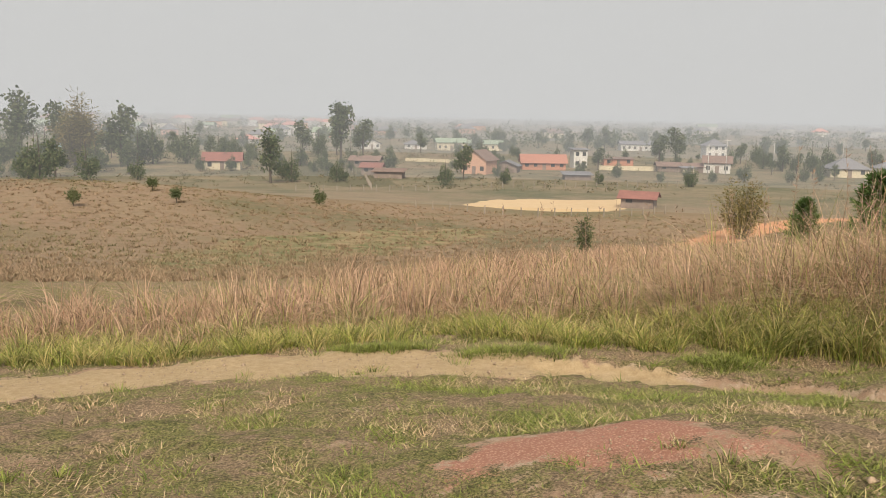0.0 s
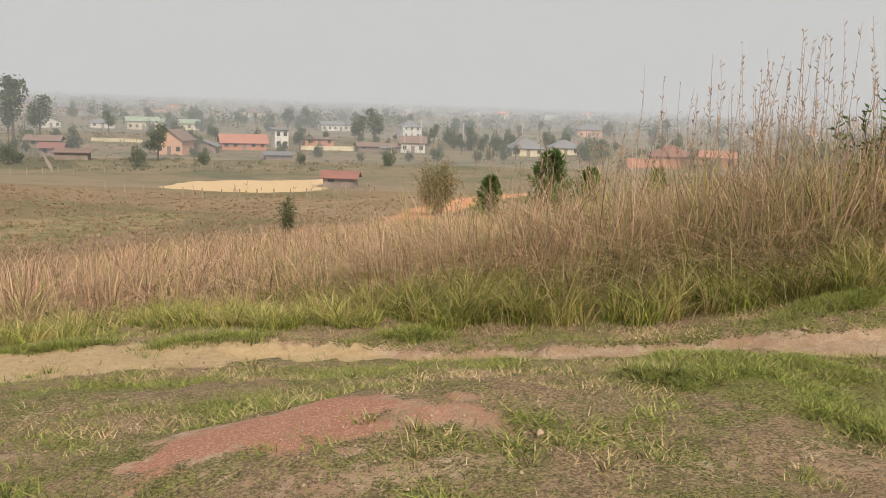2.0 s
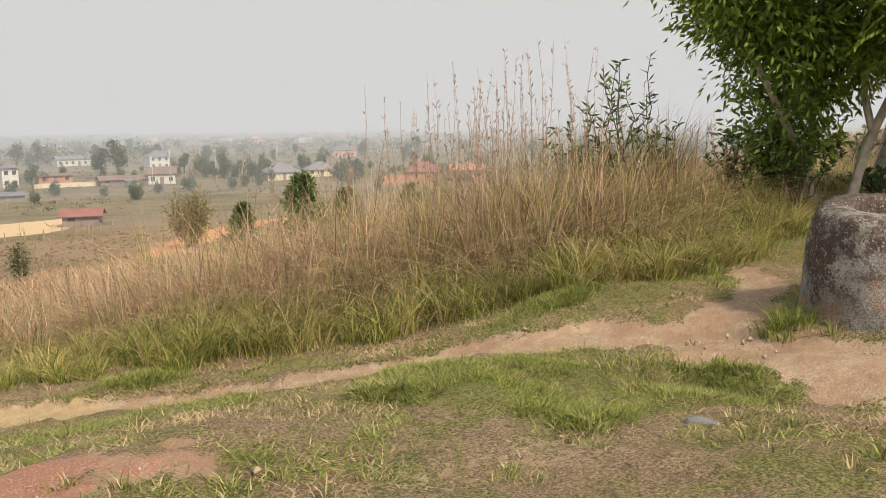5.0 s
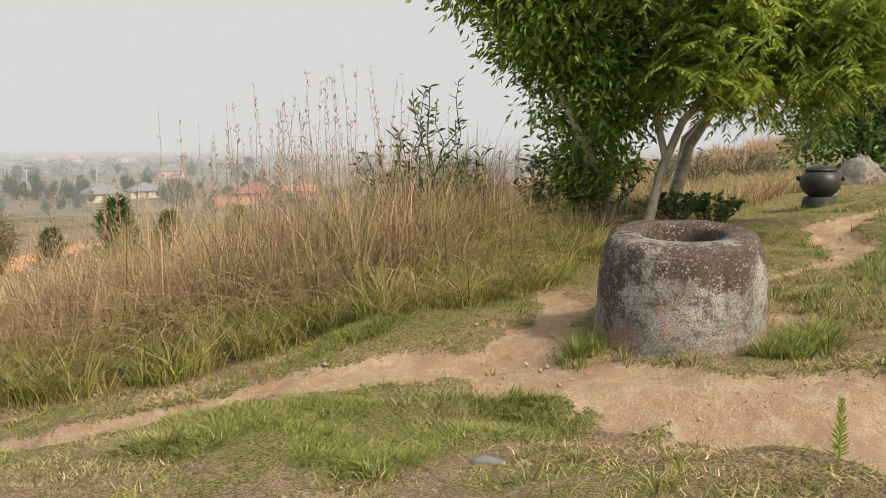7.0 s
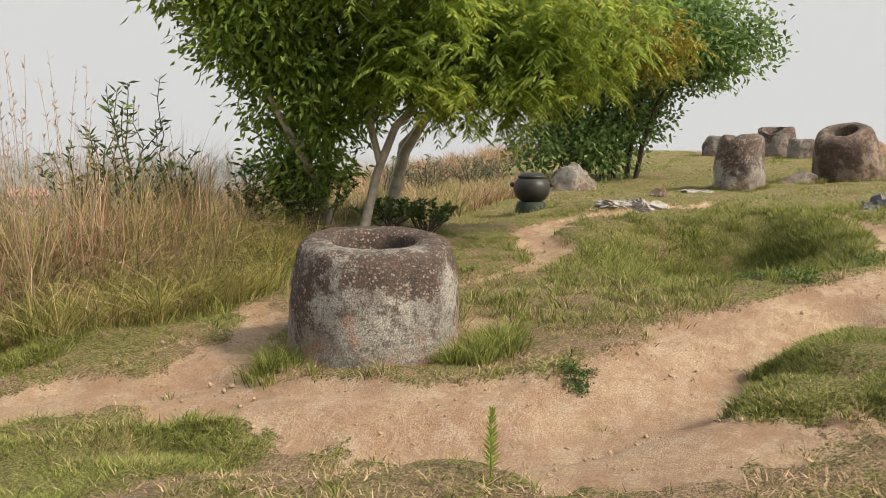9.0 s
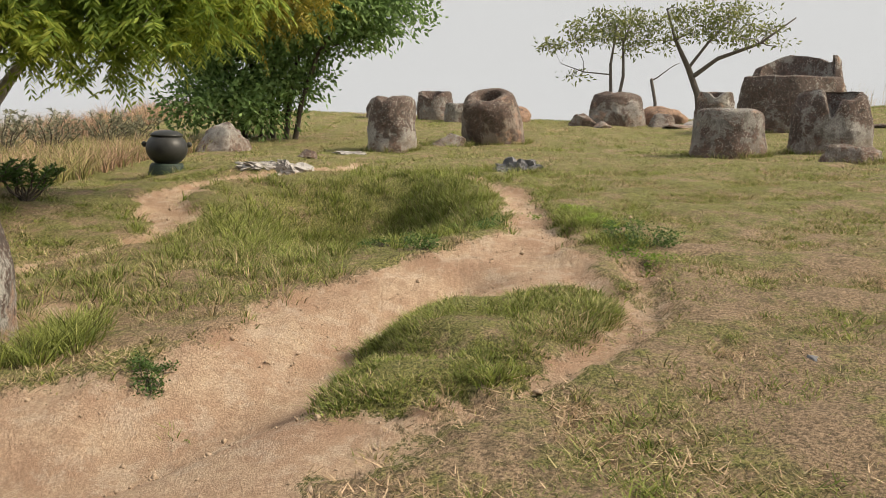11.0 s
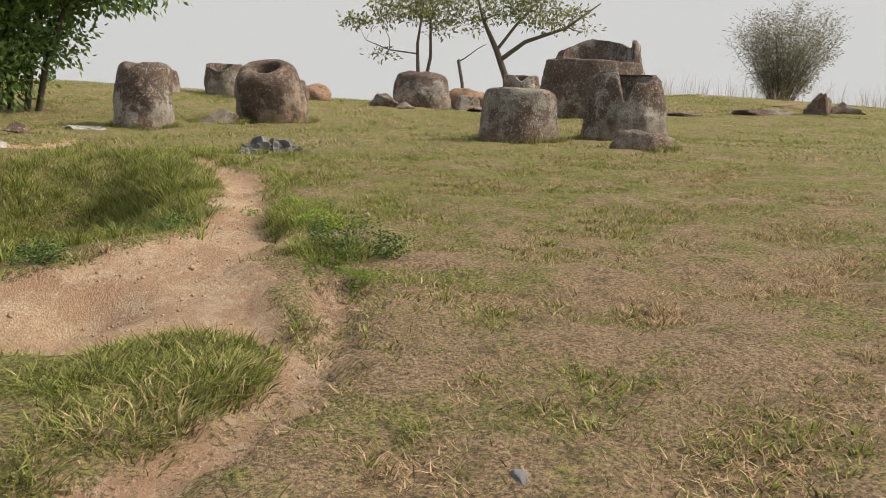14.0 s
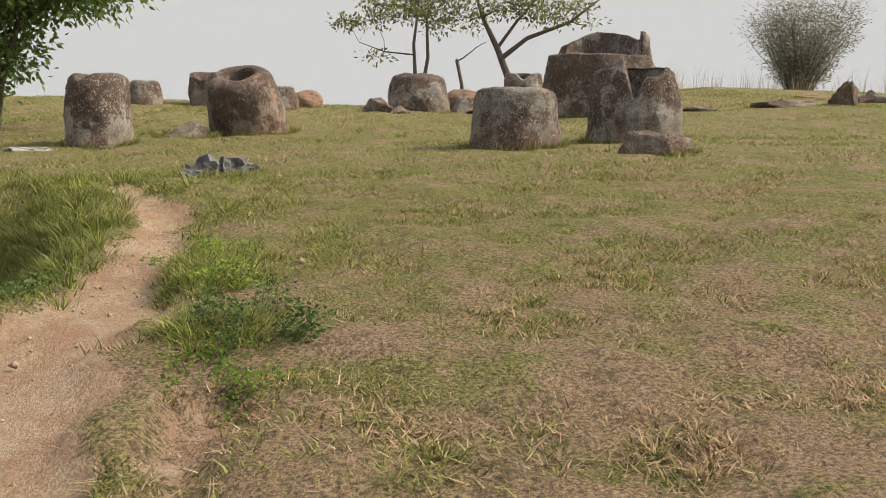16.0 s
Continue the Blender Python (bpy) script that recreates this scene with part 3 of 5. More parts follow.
boulder(32.3, -5.45, (0.6, 0.78, 0.5), STONE_WARM, seed=4, rough=0.15, label="smooth orange-pink boulder beside a stone jar")
boulder(31.9, -0.5, (0.4, 0.5, 0.42), STONE_WARM, seed=5, rough=0.15, label="orange boulder behind a leaning jar")
boulder(21.0, 0.95, (0.42, 0.5, 0.28), seed=6, label="low dark rock in weeds beside the jars")
boulder(15.6, -5.45, (0.28, 0.36, 0.28), seed=7, rough=0.3, label="jagged grey jar fragment on the grass")
boulder(15.8, -5.9, (0.25, 0.3, 0.2), seed=8, rough=0.3, label="jagged grey jar fragment on the grass")
boulder(30.2, -2.55, (0.45, 0.6, 0.3), seed=9, label=ROCK)
boulder(29.8, -3.2, (0.3, 0.36, 0.22), seed=10, label=ROCK)
boulder(30.6, -5.1, (0.45, 0.6, 0.34), seed=11, label=ROCK)
boulder(29.8, -5.6, (0.6, 0.7, 0.12), seed=12, label="flat pale slab of rock")
boulder(30.3, -6.3, (0.35, 0.5, 0.2), QUARTZ, seed=19, label="pale broken slab of rock")
boulder(25.8, -12.55, (0.5, 0.85, 0.18), seed=13, rough=0.3, label="flat brown-grey rock in the lawn")
boulder(25.6, -10.1, (0.3, 0.5, 0.1), seed=14, label=ROCK)
boulder(28.6, -14.6, (0.3, 0.6, 0.1), STONE_WARM, seed=15, label="flat orange-brown rock in the lawn")
boulder(25.5, -13.8, (0.4, 0.42, 0.62), seed=16, rough=0.35, label="dark upright stump of a stone jar")
boulder(25.6, -14.5, (0.4, 0.6, 0.3), seed=17, rough=0.3, label=ROCK)
boulder(16.2, 2.9, (0.2, 0.24, 0.12), seed=18, label="small dark rock in the grass beside a jar")

SLATE = plain_material("blue_slate", (0.09, 0.095, 0.115), (0.2, 0.195, 0.195), 0.75, 8, 0, 0.8)
CLAY_STONE = plain_material("clay_stone", (0.42, 0.32, 0.22), (0.33, 0.24, 0.17), 0.9, 12, 0, 0.7)
BLACK = plain_material("black_enamel", (0.018, 0.02, 0.02), (0.035, 0.036, 0.034), 0.42, 5, 0, 0.15)
BIN_BASE = plain_material("dark_green_base", (0.018, 0.032, 0.024), (0.03, 0.045, 0.034), 0.6, 8)
for i, (bx, by, sx, sy, sz) in enumerate([(14.0, 2.98, 0.2, 0.26, 0.11), (14.2, 2.66, 0.26, 0.26, 0.18), (14.3, 2.4, 0.2, 0.22, 0.13), (13.8, 2.72, 0.15, 0.2, 0.06), (14.05, 2.5, 0.14, 0.16, 0.09)]):
    boulder(bx, by, (sx, sy, sz), QUARTZ, seed=30 + i, rough=0.75, name="rock", label="pale grey quartz rock beside the path", category="rock")
boulder(18.0, 2.42, (0.24, 0.34, 0.06), QUARTZ, seed=36, rough=0.75, name="rock", label="flat pale rock in front of a jar", category="rock")
for i, (bx, by, sx, sy, sz) in enumerate([(14.5, -0.48, 0.2, 0.2, 0.14), (14.85, -0.78, 0.16, 0.22, 0.12), (14.2, -0.4, 0.14, 0.12, 0.1), (14.7, -0.65, 0.1, 0.12, 0.12)]):
    boulder(bx, by, (sx, sy, sz), SLATE, seed=40 + i, rough=0.75, name="rock", label="blue-grey rock poking out of the turf", category="rock")
boulder(4.06, 2.6, (0.08, 0.1, 0.06), SLATE, seed=50, name="stone", label="small blue-grey stone by the path", category="stone")
boulder(4.3, 4.98, (0.09, 0.1, 0.05), CLAY_STONE, seed=51, name="stone", label="flat clay-coloured stone on the path", category="stone")
boulder(8.45, -1.06, (0.08, 0.1, 0.03), CLAY_STONE, seed=52, name="stone", label="thin flat tan stone on bare ground", category="stone")
boulder(6.35, -2.05, (0.06, 0.05, 0.015), SLATE, seed=54, name="stone", label="small pale stone in dry turf", category="stone")


def turned(rows, n=40):
    """A turned body from (radius, height) rows."""
    bm = bmesh.new()
    rings = [[bm.verts.new((r * math.cos(2 * math.pi * i / n), r * math.sin(2 * math.pi * i / n), z)) for i in range(n)] for r, z in rows]
    for a, b in zip(rings, rings[1:]):
        for i in range(n):
            bm.faces.new((a[i], a[(i + 1) % n], b[(i + 1) % n], b[i]))
    bm.faces.new(rings[0][::-1]), bm.faces.new(rings[-1])
    return bm


def litter_bin(x, y):
    ob = new("litter_bin")
    part("base", turned([(0.33, -0.06), (0.32, 0.06), (0.29, 0.17), (0.27, 0.21)]), BIN_BASE, ob, "dark green round base", True)
    part("body", turned([(0.2, 0.2)] + [(0.36 * math.cos(a), 0.46 + 0.29 * math.sin(a)) for a in np.linspace(-0.95, 0.8, 14)]), BLACK, ob, "", True)
    part("lid", turned([(0.275, 0.66), (0.285, 0.675), (0.27, 0.7), (0.2, 0.745), (0.1, 0.765), (0.03, 0.77)]), BLACK, ob, "domed black lid", True)
    for s in (-1, 1):
        bm = bmesh.new()
        bmesh.ops.create_cone(bm, cap_ends=True, segments=12, radius1=0.05, radius2=0.035, depth=0.1, matrix=pose(0, s * 0.345, 0.52, 90, 0, 0))
        bmesh.ops.create_uvsphere(bm, u_segments=12, v_segments=8, radius=0.045, matrix=pose(0, s * 0.385, 0.53))
        part("handle", bm, BLACK, ob, "", True)
    ob.matrix_basis = pose(x, y, zat(x, y), 0, 0, 18) @ Matrix.Diagonal((0.82, 0.82, 0.86, 1))
    return tagged(ob, "black pot-shaped litter bin on a green base", "litter bin")


litter_bin(14.4, 4.5)

# ---- grass ----
def blades(name, x, y, h, lean, width, dry, mat, segs=3, curl=1.0, label="", aim=None, category="grass"):
    """Single grass blades rooted at (x, y): each a tapered strip that bends over."""
    n = len(x)
    z = lawn_height(x, y) - 0.02
    a, b = rng.uniform(0, 2 * np.pi, n) if aim is None else aim, rng.uniform(0, 2 * np.pi, n)
    cols, tips = [], []
    for s in range(segs + 1):
        k = s / segs
        off = lean * h * k ** (1 + curl)
        cx, cy, cz = x + np.cos(a) * off, y + np.sin(a) * off, z + h * k * (1 - 0.3 * np.minimum(lean, 2.2) * k)
        w = width * (1 - k) ** 0.7 / 2
        if s < segs:
            cols.append(np.stack([cx - np.cos(b) * w, cy - np.sin(b) * w, cz], 1))
            cols.append(np.stack([cx + np.cos(b) * w, cy + np.sin(b) * w, cz], 1))
            tips += [k, k]
        else:
            cols.append(np.stack([cx, cy, cz], 1))
            tips.append(1.0)
    m = 2 * segs + 1
    verts = np.stack(cols, 1).reshape(-1, 3)
    one, starts, at = [], [], 0
    for s in range(segs - 1):
        one += [2 * s, 2 * s + 1, 2 * s + 3, 2 * s + 2]
        starts.append(at)
        at += 4
    one += [2 * segs - 2, 2 * segs - 1, 2 * segs]
    starts.append(at)
    at += 3
    loops = (np.arange(n)[:, None] * m + np.array(one)[None]).ravel()
    st = (np.arange(n)[:, None] * at + np.array(starts)[None]).ravel()
    ob = fast_mesh(name, verts, loops, st, mat, (("tip", np.tile(tips, n)), ("dry", np.repeat(dry, m))), smooth=False)
    return tagged(ob, label, category, kind="stuff")


def tufts(cx, cy, per, spread):
    """Roots scattered round each tuft's middle, and the way from the middle."""
    n = len(cx) * per
    r, a = np.abs(rng.normal(0, 1, n)) * np.repeat(np.broadcast_to(spread, cx.shape), per), rng.uniform(0, 2 * np.pi, n)
    return np.repeat(cx, per) + np.cos(a) * r, np.repeat(cy, per) + np.sin(a) * r, a + rng.normal(0, 0.6, n)


BANK = [(-12, 6.6), (-4, 7.9), (-2.9, 7.85), (-2, 8.2), (-0.6, 8.7), (0.3, 8.75), (1.4, 8.3), (2.5, 7.7), (3.5, 7.25), (4.5, 6.75), (5.4, 6.25), (6.1, 5.75), (7.0, 5.35), (8.0, 5.25), (9.2, 5.5), (9.6, 6.2), (13, 8.5), (18, 9.0)]


def bank_edge(x):
    return np.interp(x, [p[0] for p in BANK], [p[1] for p in BANK])


def keep(x, y, chance):
    k = rng.uniform(0, 1, len(x)) < chance
    return x[k], y[k], k


def lawn():
    # short turf, thick where it is green, thin and straw-coloured where it is dry
    n = 720000
    x, y = rng.uniform(-4.5, 15, n), rng.uniform(-5.5, 8.6, n)
    x = np.where(rng.uniform(0, 1, n) < 0.35, rng.uniform(-1.5, 8, n), x)
    lush = np.clip(greenness(x, y) + 0.25 * patchy(x, y, 0.45, 5.0) + 0.32 * patchy(x, y, 1.1) + 0.25 * patchy(x, y, 3.7, 2.0), 0, 1)
    ok = (1 - trodden(x, y)) * (0.45 + 0.55 * lush) * (y < bank_edge(x) + 0.4) * (np.hypot(x - 6.88, y - 2.99) > 0.66)
    x, y, k = keep(x, y, ok)
    lush = lush[k]
    h = rng.uniform(0.025, 0.06, len(x)) + 0.05 * lush * rng.uniform(0, 1, len(x))
    blades("lawn_grass", x, y, h, rng.uniform(0.5, 2.2, len(x)), rng.uniform(0.005, 0.011, len(x)), 1.0 - lush + rng.normal(0, 0.12, len(x)), GRASS, 1, 0.0, "short trodden lawn of green and straw-coloured grass")
    n = 190000
    x, y = rng.uniform(4.5, 14, n), rng.uniform(-6.5, -0.8, n)
    lush = np.clip(0.2 + 0.4 * step(8.0, 12.0, x) + 0.25 * patchy(x, y, 0.5, 5.0) + 0.3 * patchy(x, y, 1.6) + 0.2 * patchy(x, y, 5.0, 2.0), 0, 1)
    x, y, k = keep(x, y, (1 - trodden(x, y)) * 0.95)
    blades("lawn_grass", x, y, rng.uniform(0.015, 0.045, len(x)), rng.uniform(0.6, 2.4, len(x)), rng.uniform(0.004, 0.008, len(x)), 1.0 - lush[k] + rng.normal(0, 0.2, len(x)), GRASS, 1, 0.0, "short dry turf on the slope below the jars")
    # far lawn among the jars
    n = 210000
    x, y = rng.uniform(13, 36, n), rng.uniform(-20, 8, n)
    lush = np.clip(0.64 + 0.3 * patchy(x, y, 0.6) + 0.25 * patchy(x, y, 2.7, 2.0), 0, 1)
    x, y, k = keep(x, y, 0.3 + 0.7 * lush)
    blades("lawn_grass", x, y, rng.uniform(0.03, 0.09, len(x)), rng.uniform(0.4, 1.6, len(x)), rng.uniform(0.01, 0.02, len(x)), 1 - lush[k], GRASS, 1, 0.0, "short lawn round the stone jars")


def clumps():
    # thick tufts on the mounds, in the pit, along the path and round the feet of the jars
    spots = []
    for pts, h in ISLANDS:
        lo, hi = np.min(pts, 0), np.max(pts, 0)
        m = int(640 * (hi[0] - lo[0]) * (hi[1] - lo[1]))
        sx, sy = rng.uniform(lo[0], hi[0], m), rng.uniform(lo[1], hi[1], m)
        sx, sy, _ = keep(sx, sy, turf_island(sx, sy, pts))
        m = len(sx)
        spots.append((sx, sy, rng.uniform(0.03, 0.085, m) * (1 + 0.45 * patchy(sx, sy, 2.2)), np.clip(0.06 - 0.28 * patchy(sx, sy, 1.7, 2.0) + rng.normal(0, 0.2, m), -0.2, 0.8)))
    for mx, my, ra, rb, h in MOUNDS:
        m = int(1500 * ra * rb)
        spots.append((mx + rng.normal(0, ra * 0.5, m), my + rng.normal(0, rb * 0.5, m), rng.uniform(0.05, 0.12, m), rng.uniform(-0.25, 0.25, m)))
    m = 1500
    spots.append((PIT[0] + rng.normal(0, 1.1, m), PIT[1] + rng.normal(0, 0.75, m), rng.uniform(0.10, 0.2, m), rng.uniform(-0.1, 0.25, m)))
    m = 1500
    sx, sy = rng.uniform(-4, 14, m), rng.uniform(-1.5, 8.2, m)
    spots.append((sx, sy, rng.uniform(0.05, 0.11, m), np.clip(0.35 - 0.3 * patchy(sx, sy, 1.1), 0.05, 0.9)))
    m = 420
    sx, sy = rng.uniform(7.6, 11, m), rng.uniform(0.6, 3.0, m)
    spots.append((sx, sy, rng.uniform(0.08, 0.17, m), rng.uniform(0.15, 0.5, m)))
    for jx, jy, r, m in ((6.88, 2.99, 0.8, 16), (19.3, 1.92, 0.52, 60), (22.0, -0.05, 0.8, 70), (17.55, -4.22, 0.66, 50), (18.15, -6.12, 0.72, 36), (26.7, -7.95, 1.38, 60), (15.7, -5.65, 0.4, 26), (21.0, 0.95, 0.5, 24), (14.6, -0.6, 0.4, 30), (14.4, 4.5, 0.34, 18)):
        a = rng.uniform(0, 2 * np.pi, m)
        spots.append((jx + np.cos(a) * r, jy + np.sin(a) * r, rng.uniform(0.08, 0.2, m), rng.uniform(0.1, 0.45, m)))
    m = 2000
    sx, sy = rng.uniform(5.2, 14, m), rng.uniform(-6, -1.0, m)
    spots.append((sx, sy, rng.uniform(0.025, 0.06, m), np.clip(0.45 - 0.45 * patchy(sx, sy, 0.7) + rng.normal(0, 0.2, m), 0, 0.8)))
    m = 16
    for jx, jy in ((6.15, 3.35), (6.65, 2.1), (7.3, 2.2), (7.0, 2.05)):
        spots.append((jx + rng.normal(0, 0.1, m), jy + rng.normal(0, 0.1, m), np.full(m, 0.22), np.full(m, 0.0)))
    cx, cy, ch, cd = (np.concatenate(c) for c in zip(*spots))
    ok = 1 - 0.97 * trodden(cx, cy)
    ok[-64:] = 1
    cx, cy, k = keep(cx, cy, ok)
    per = 34
    x, y, aim = tufts(cx, cy, per, 0.05)
    h = np.repeat(ch[k], per) * rng.uniform(0.5, 1.25, len(x))
    blades("grass_tufts", x, y, h, rng.uniform(0.3, 1.5, len(x)), rng.uniform(0.005, 0.011, len(x)), np.repeat(cd[k], per) + rng.normal(0, 0.12, len(x)), GRASS, 2, 0.9, "lush green grass tufts on mounds and path edges", aim)


def tall_grass():
    # the fringe at the foot of the bank: yellow-green
    cx = rng.uniform(-7, 13.5, 3600)
    cy = bank_edge(cx) - 0.35 + rng.gamma(1.7, 0.45, 3600) + 0.2 * patchy(cx, cx, 1.3)
    ok = patchy(cx, cy, 1.6, 4.0) + rng.normal(0, 0.5, 3600) > -0.25
    cx, cy = cx[ok], cy[ok]
    m = len(cx)
    per = 30
    x, y, aim = tufts(cx, cy, per, 0.07)
    h = rng.uniform(0.12, 0.45, len(x)) * np.repeat(rng.uniform(0.5, 1.5, m), per) * (0.55 + 0.65 * step(0.5, 4.5, x))
    blades("bank_grass", x, y, h, rng.uniform(0.3, 1.5, len(x)), rng.uniform(0.006, 0.014, len(x)), np.repeat(np.clip(0.42 + 0.32 * rng.normal(0, 1, m), 0, 1), per), FRINGE, 3, 0.9, "yellow-green grass at the foot of the bank", aim)
    # the tall tussocks behind it
    m = 2300
    cx = np.where(rng.uniform(0, 1, m) < 0.45, rng.uniform(2.5, 10, m), rng.uniform(-9, 11.5, m))
    cy = bank_edge(cx) + 0.3 + rng.exponential(1.4, m)
    per = 30
    sp = rng.uniform(0.03, 0.12, m)
    x, y, aim = tufts(cx, cy, per, sp)
    depth = np.repeat(cy - bank_edge(cx), per)
    tall = np.repeat(rng.uniform(0.3, 1.2, m) * (0.28 + 0.72 * step(0.1, 1.5, cy - bank_edge(cx))) * (0.68 + 0.85 * step(1.5, 6.5, cx)), per)
    h = tall * rng.uniform(0.5, 1.2, len(x))
    arch = np.where(rng.uniform(0, 1, len(x)) < 0.3, rng.uniform(0.1, 0.5, len(x)), rng.uniform(0.7, 2.4, len(x)))
    dry = np.repeat(np.clip(0.1 + 0.65 * step(0.0, 1.0, cy - bank_edge(cx)) - 0.25 * step(3, 7, cx) + rng.normal(0, 0.36, m), 0, 1.1), per)
    blades("tall_grass", x, y, h, arch, rng.uniform(0.008, 0.019, len(x)), dry, STALKS, 4, 1.1, "tall tawny and green tussock grass on the bank", aim)
    # the slope beyond
    m = 6500
    cx, d = rng.uniform(-30, 40, m), 1.5 + 48 * rng.uniform(0, 1, m) ** 1.5
    ok = d < 2.5 + np.maximum(0, cx + 4) * 3.0
    cx, d = cx[ok], d[ok]
    m = len(cx)
    cy = bank_edge(cx) + d
    per = 22
    x, y, aim = tufts(cx, cy, per, 0.16)
    h = np.repeat(rng.uniform(0.3, 0.9, m), per) * rng.uniform(0.5, 1.1, len(x))
    blades("slope_grass", x, y, h, rng.uniform(0.15, 0.9, len(x)), np.repeat(0.012 + 0.0011 * d, per) * rng.uniform(0.7, 1.2, len(x)), np.repeat(np.clip(0.8 + rng.normal(0, 0.25, m), 0, 1.2), per), STALKS, 2, 1.0, "tawny dry grass down the slope", aim)


def meadow():
    """Tussocks of dry grass over the spur and the valley floor."""
    m = 11000
    a, d = np.radians(rng.uniform(-30, 40, m)), 26 * np.exp(rng.uniform(0, 1.55, m))
    cx, cy = np.sin(a) * d, np.cos(a) * d
    ok = (along(cx, cy, FIELD) > 1) & (along(cx, cy, CLAY) > 0)
    cx, cy, d = cx[ok], cy[ok], d[ok]
    m, per = len(cx), 9
    x, y, aim = tufts(cx, cy, per, 0.2)
    h = np.repeat(rng.uniform(0.12, 0.36, m), per) * rng.uniform(0.5, 1.1, len(x))
    dry = np.clip(0.75 + 0.3 * patchy(cx, cy, 0.06) + rng.normal(0, 0.2, m), 0, 1.2)
    blades("meadow_grass", x, y, h, rng.uniform(0.3, 1.4, len(x)), np.repeat(0.02 + 0.001 * d, per), np.repeat(dry, per), MEADOW, 2, 1.0, "tussocks of dry grass across the valley", aim)


def crest_reeds():
    m = 260
    cx, cy = rng.uniform(34.5, 40, m), rng.uniform(-27, -10, m)
    x, y, aim = tufts(cx, cy, 4, 0.1)
    blades("reeds", x, y, rng.uniform(0.4, 1.2, len(x)), rng.uniform(0.05, 0.5, len(x)), rng.uniform(0.006, 0.012, len(x)), np.full(len(x), 0.55), STALKS, 3, 1.0, "thin dry reeds along the skyline", aim)
    m = 900
    cx, cy = rng.uniform(11, 19, m), rng.uniform(5.8, 9.5, m)
    x, y, aim = tufts(cx, cy, 22, 0.1)
    blades("reeds", x, y, rng.uniform(0.2, 0.6, len(x)), rng.uniform(0.2, 1.2, len(x)), rng.uniform(0.01, 0.02, len(x)), np.repeat(np.clip(rng.normal(0.45, 0.3, m), 0, 1), 22), STALKS, 3, 1.0, "rough grass and weeds behind the litter bin", aim)


def seed_stalks():
    # bare stalks that stand above the bank, with nodding seed heads
    m = 170
    x = np.concatenate([rng.normal(6.5, 0.55, 85), rng.normal(5.3, 0.9, 35), rng.normal(2.6, 1.6, 30), rng.uniform(8.6, 10, 20)])
    y = bank_edge(x) + rng.uniform(0.5, 2.2, m)
    high = np.concatenate([rng.uniform(1.5, 2.45, 85), rng.uniform(1.2, 1.9, 35), rng.uniform(0.9, 1.5, 30), rng.uniform(0.9, 1.4, 20)])
    z = lawn_height(x, y)
    paths, cs, ds = [], [], []
    for i in range(m):
        a, l = rng.uniform(0, 2 * math.pi), rng.uniform(0.03, 0.16) * high[i]
        top = Vector((x[i] + math.cos(a) * l, y[i] + math.sin(a) * l, z[i] + high[i]))
        path = limb((x[i], y[i], z[i]), top, 0.0045, 0.002, 0, 0.012, 6)
        paths.append(path)
        for k in range(16):
            t = (0.62 + 0.38 * rng.uniform(0, 1)) * 5.99
            p = path[int(t)][0].lerp(path[int(t) + 1][0], t % 1)
            a2 = rng.uniform(0, 2 * math.pi)
            cs.append(p)
            ds.append((math.cos(a2) * 0.5, math.sin(a2) * 0.5, rng.uniform(0.2, 1)))
    v, f = tubes(paths, 3)
    root = new("seed_stalks")
    mesh_ob("stalk", v, f, STRAW, root)
    n = len(cs)
    foliage("seed_head", np.array(cs), np.array(ds), rng.uniform(0.03, 0.075, n), rng.uniform(0.008, 0.016, n), STRAW, root)
    tagged(root, "tall bare straw stalks with seed heads above the bank", "grass", kind="stuff")

# ---- trees and shrubs ----
def tubes(paths, sides=7):
    """One mesh's corners and faces out of tapered tubes; a path is rows of (point, radius)."""
    verts, faces = [], []
    for path in paths:
        base = len(verts)
        for k, (p, r) in enumerate(path):
            q = Vector(path[min(k + 1, len(path) - 1)][0]) - Vector(path[max(k - 1, 0)][0])
            d = q.normalized() if q.length > 1e-6 else Vector((0, 0, 1))
            u = d.orthogonal().normalized()
            w = d.cross(u)
            for i in range(sides):
                a = 2 * math.pi * i / sides
                verts.append(Vector(p) + (u * math.cos(a) + w * math.sin(a)) * r)
        for k in range(len(path) - 1):
            for i in range(sides):
                j = (i + 1) % sides
                faces.append((base + k * sides + i, base + k * sides + j, base + (k + 1) * sides + j, base + (k + 1) * sides + i))
        faces.append(tuple(base + (len(path) - 1) * sides + i for i in range(sides)))
    return verts, faces


def limb(a, b, r0, r1, sag=0.0, wander=0.05, steps=6):
    """A crooked limb from a to b."""
    a, b = Vector(a), Vector(b)
    L = (b - a).length
    out = []
    for k in range(steps + 1):
        t = k / steps
        p = a.lerp(b, t) + Vector((0, 0, sag * L * 4 * t * (1 - t)))
        if 0 < k < steps:
            p += Vector(rng.normal(0, wander * L * 0.5, 3))
        out.append((p, r0 + (r1 - r0) * t))
    return out


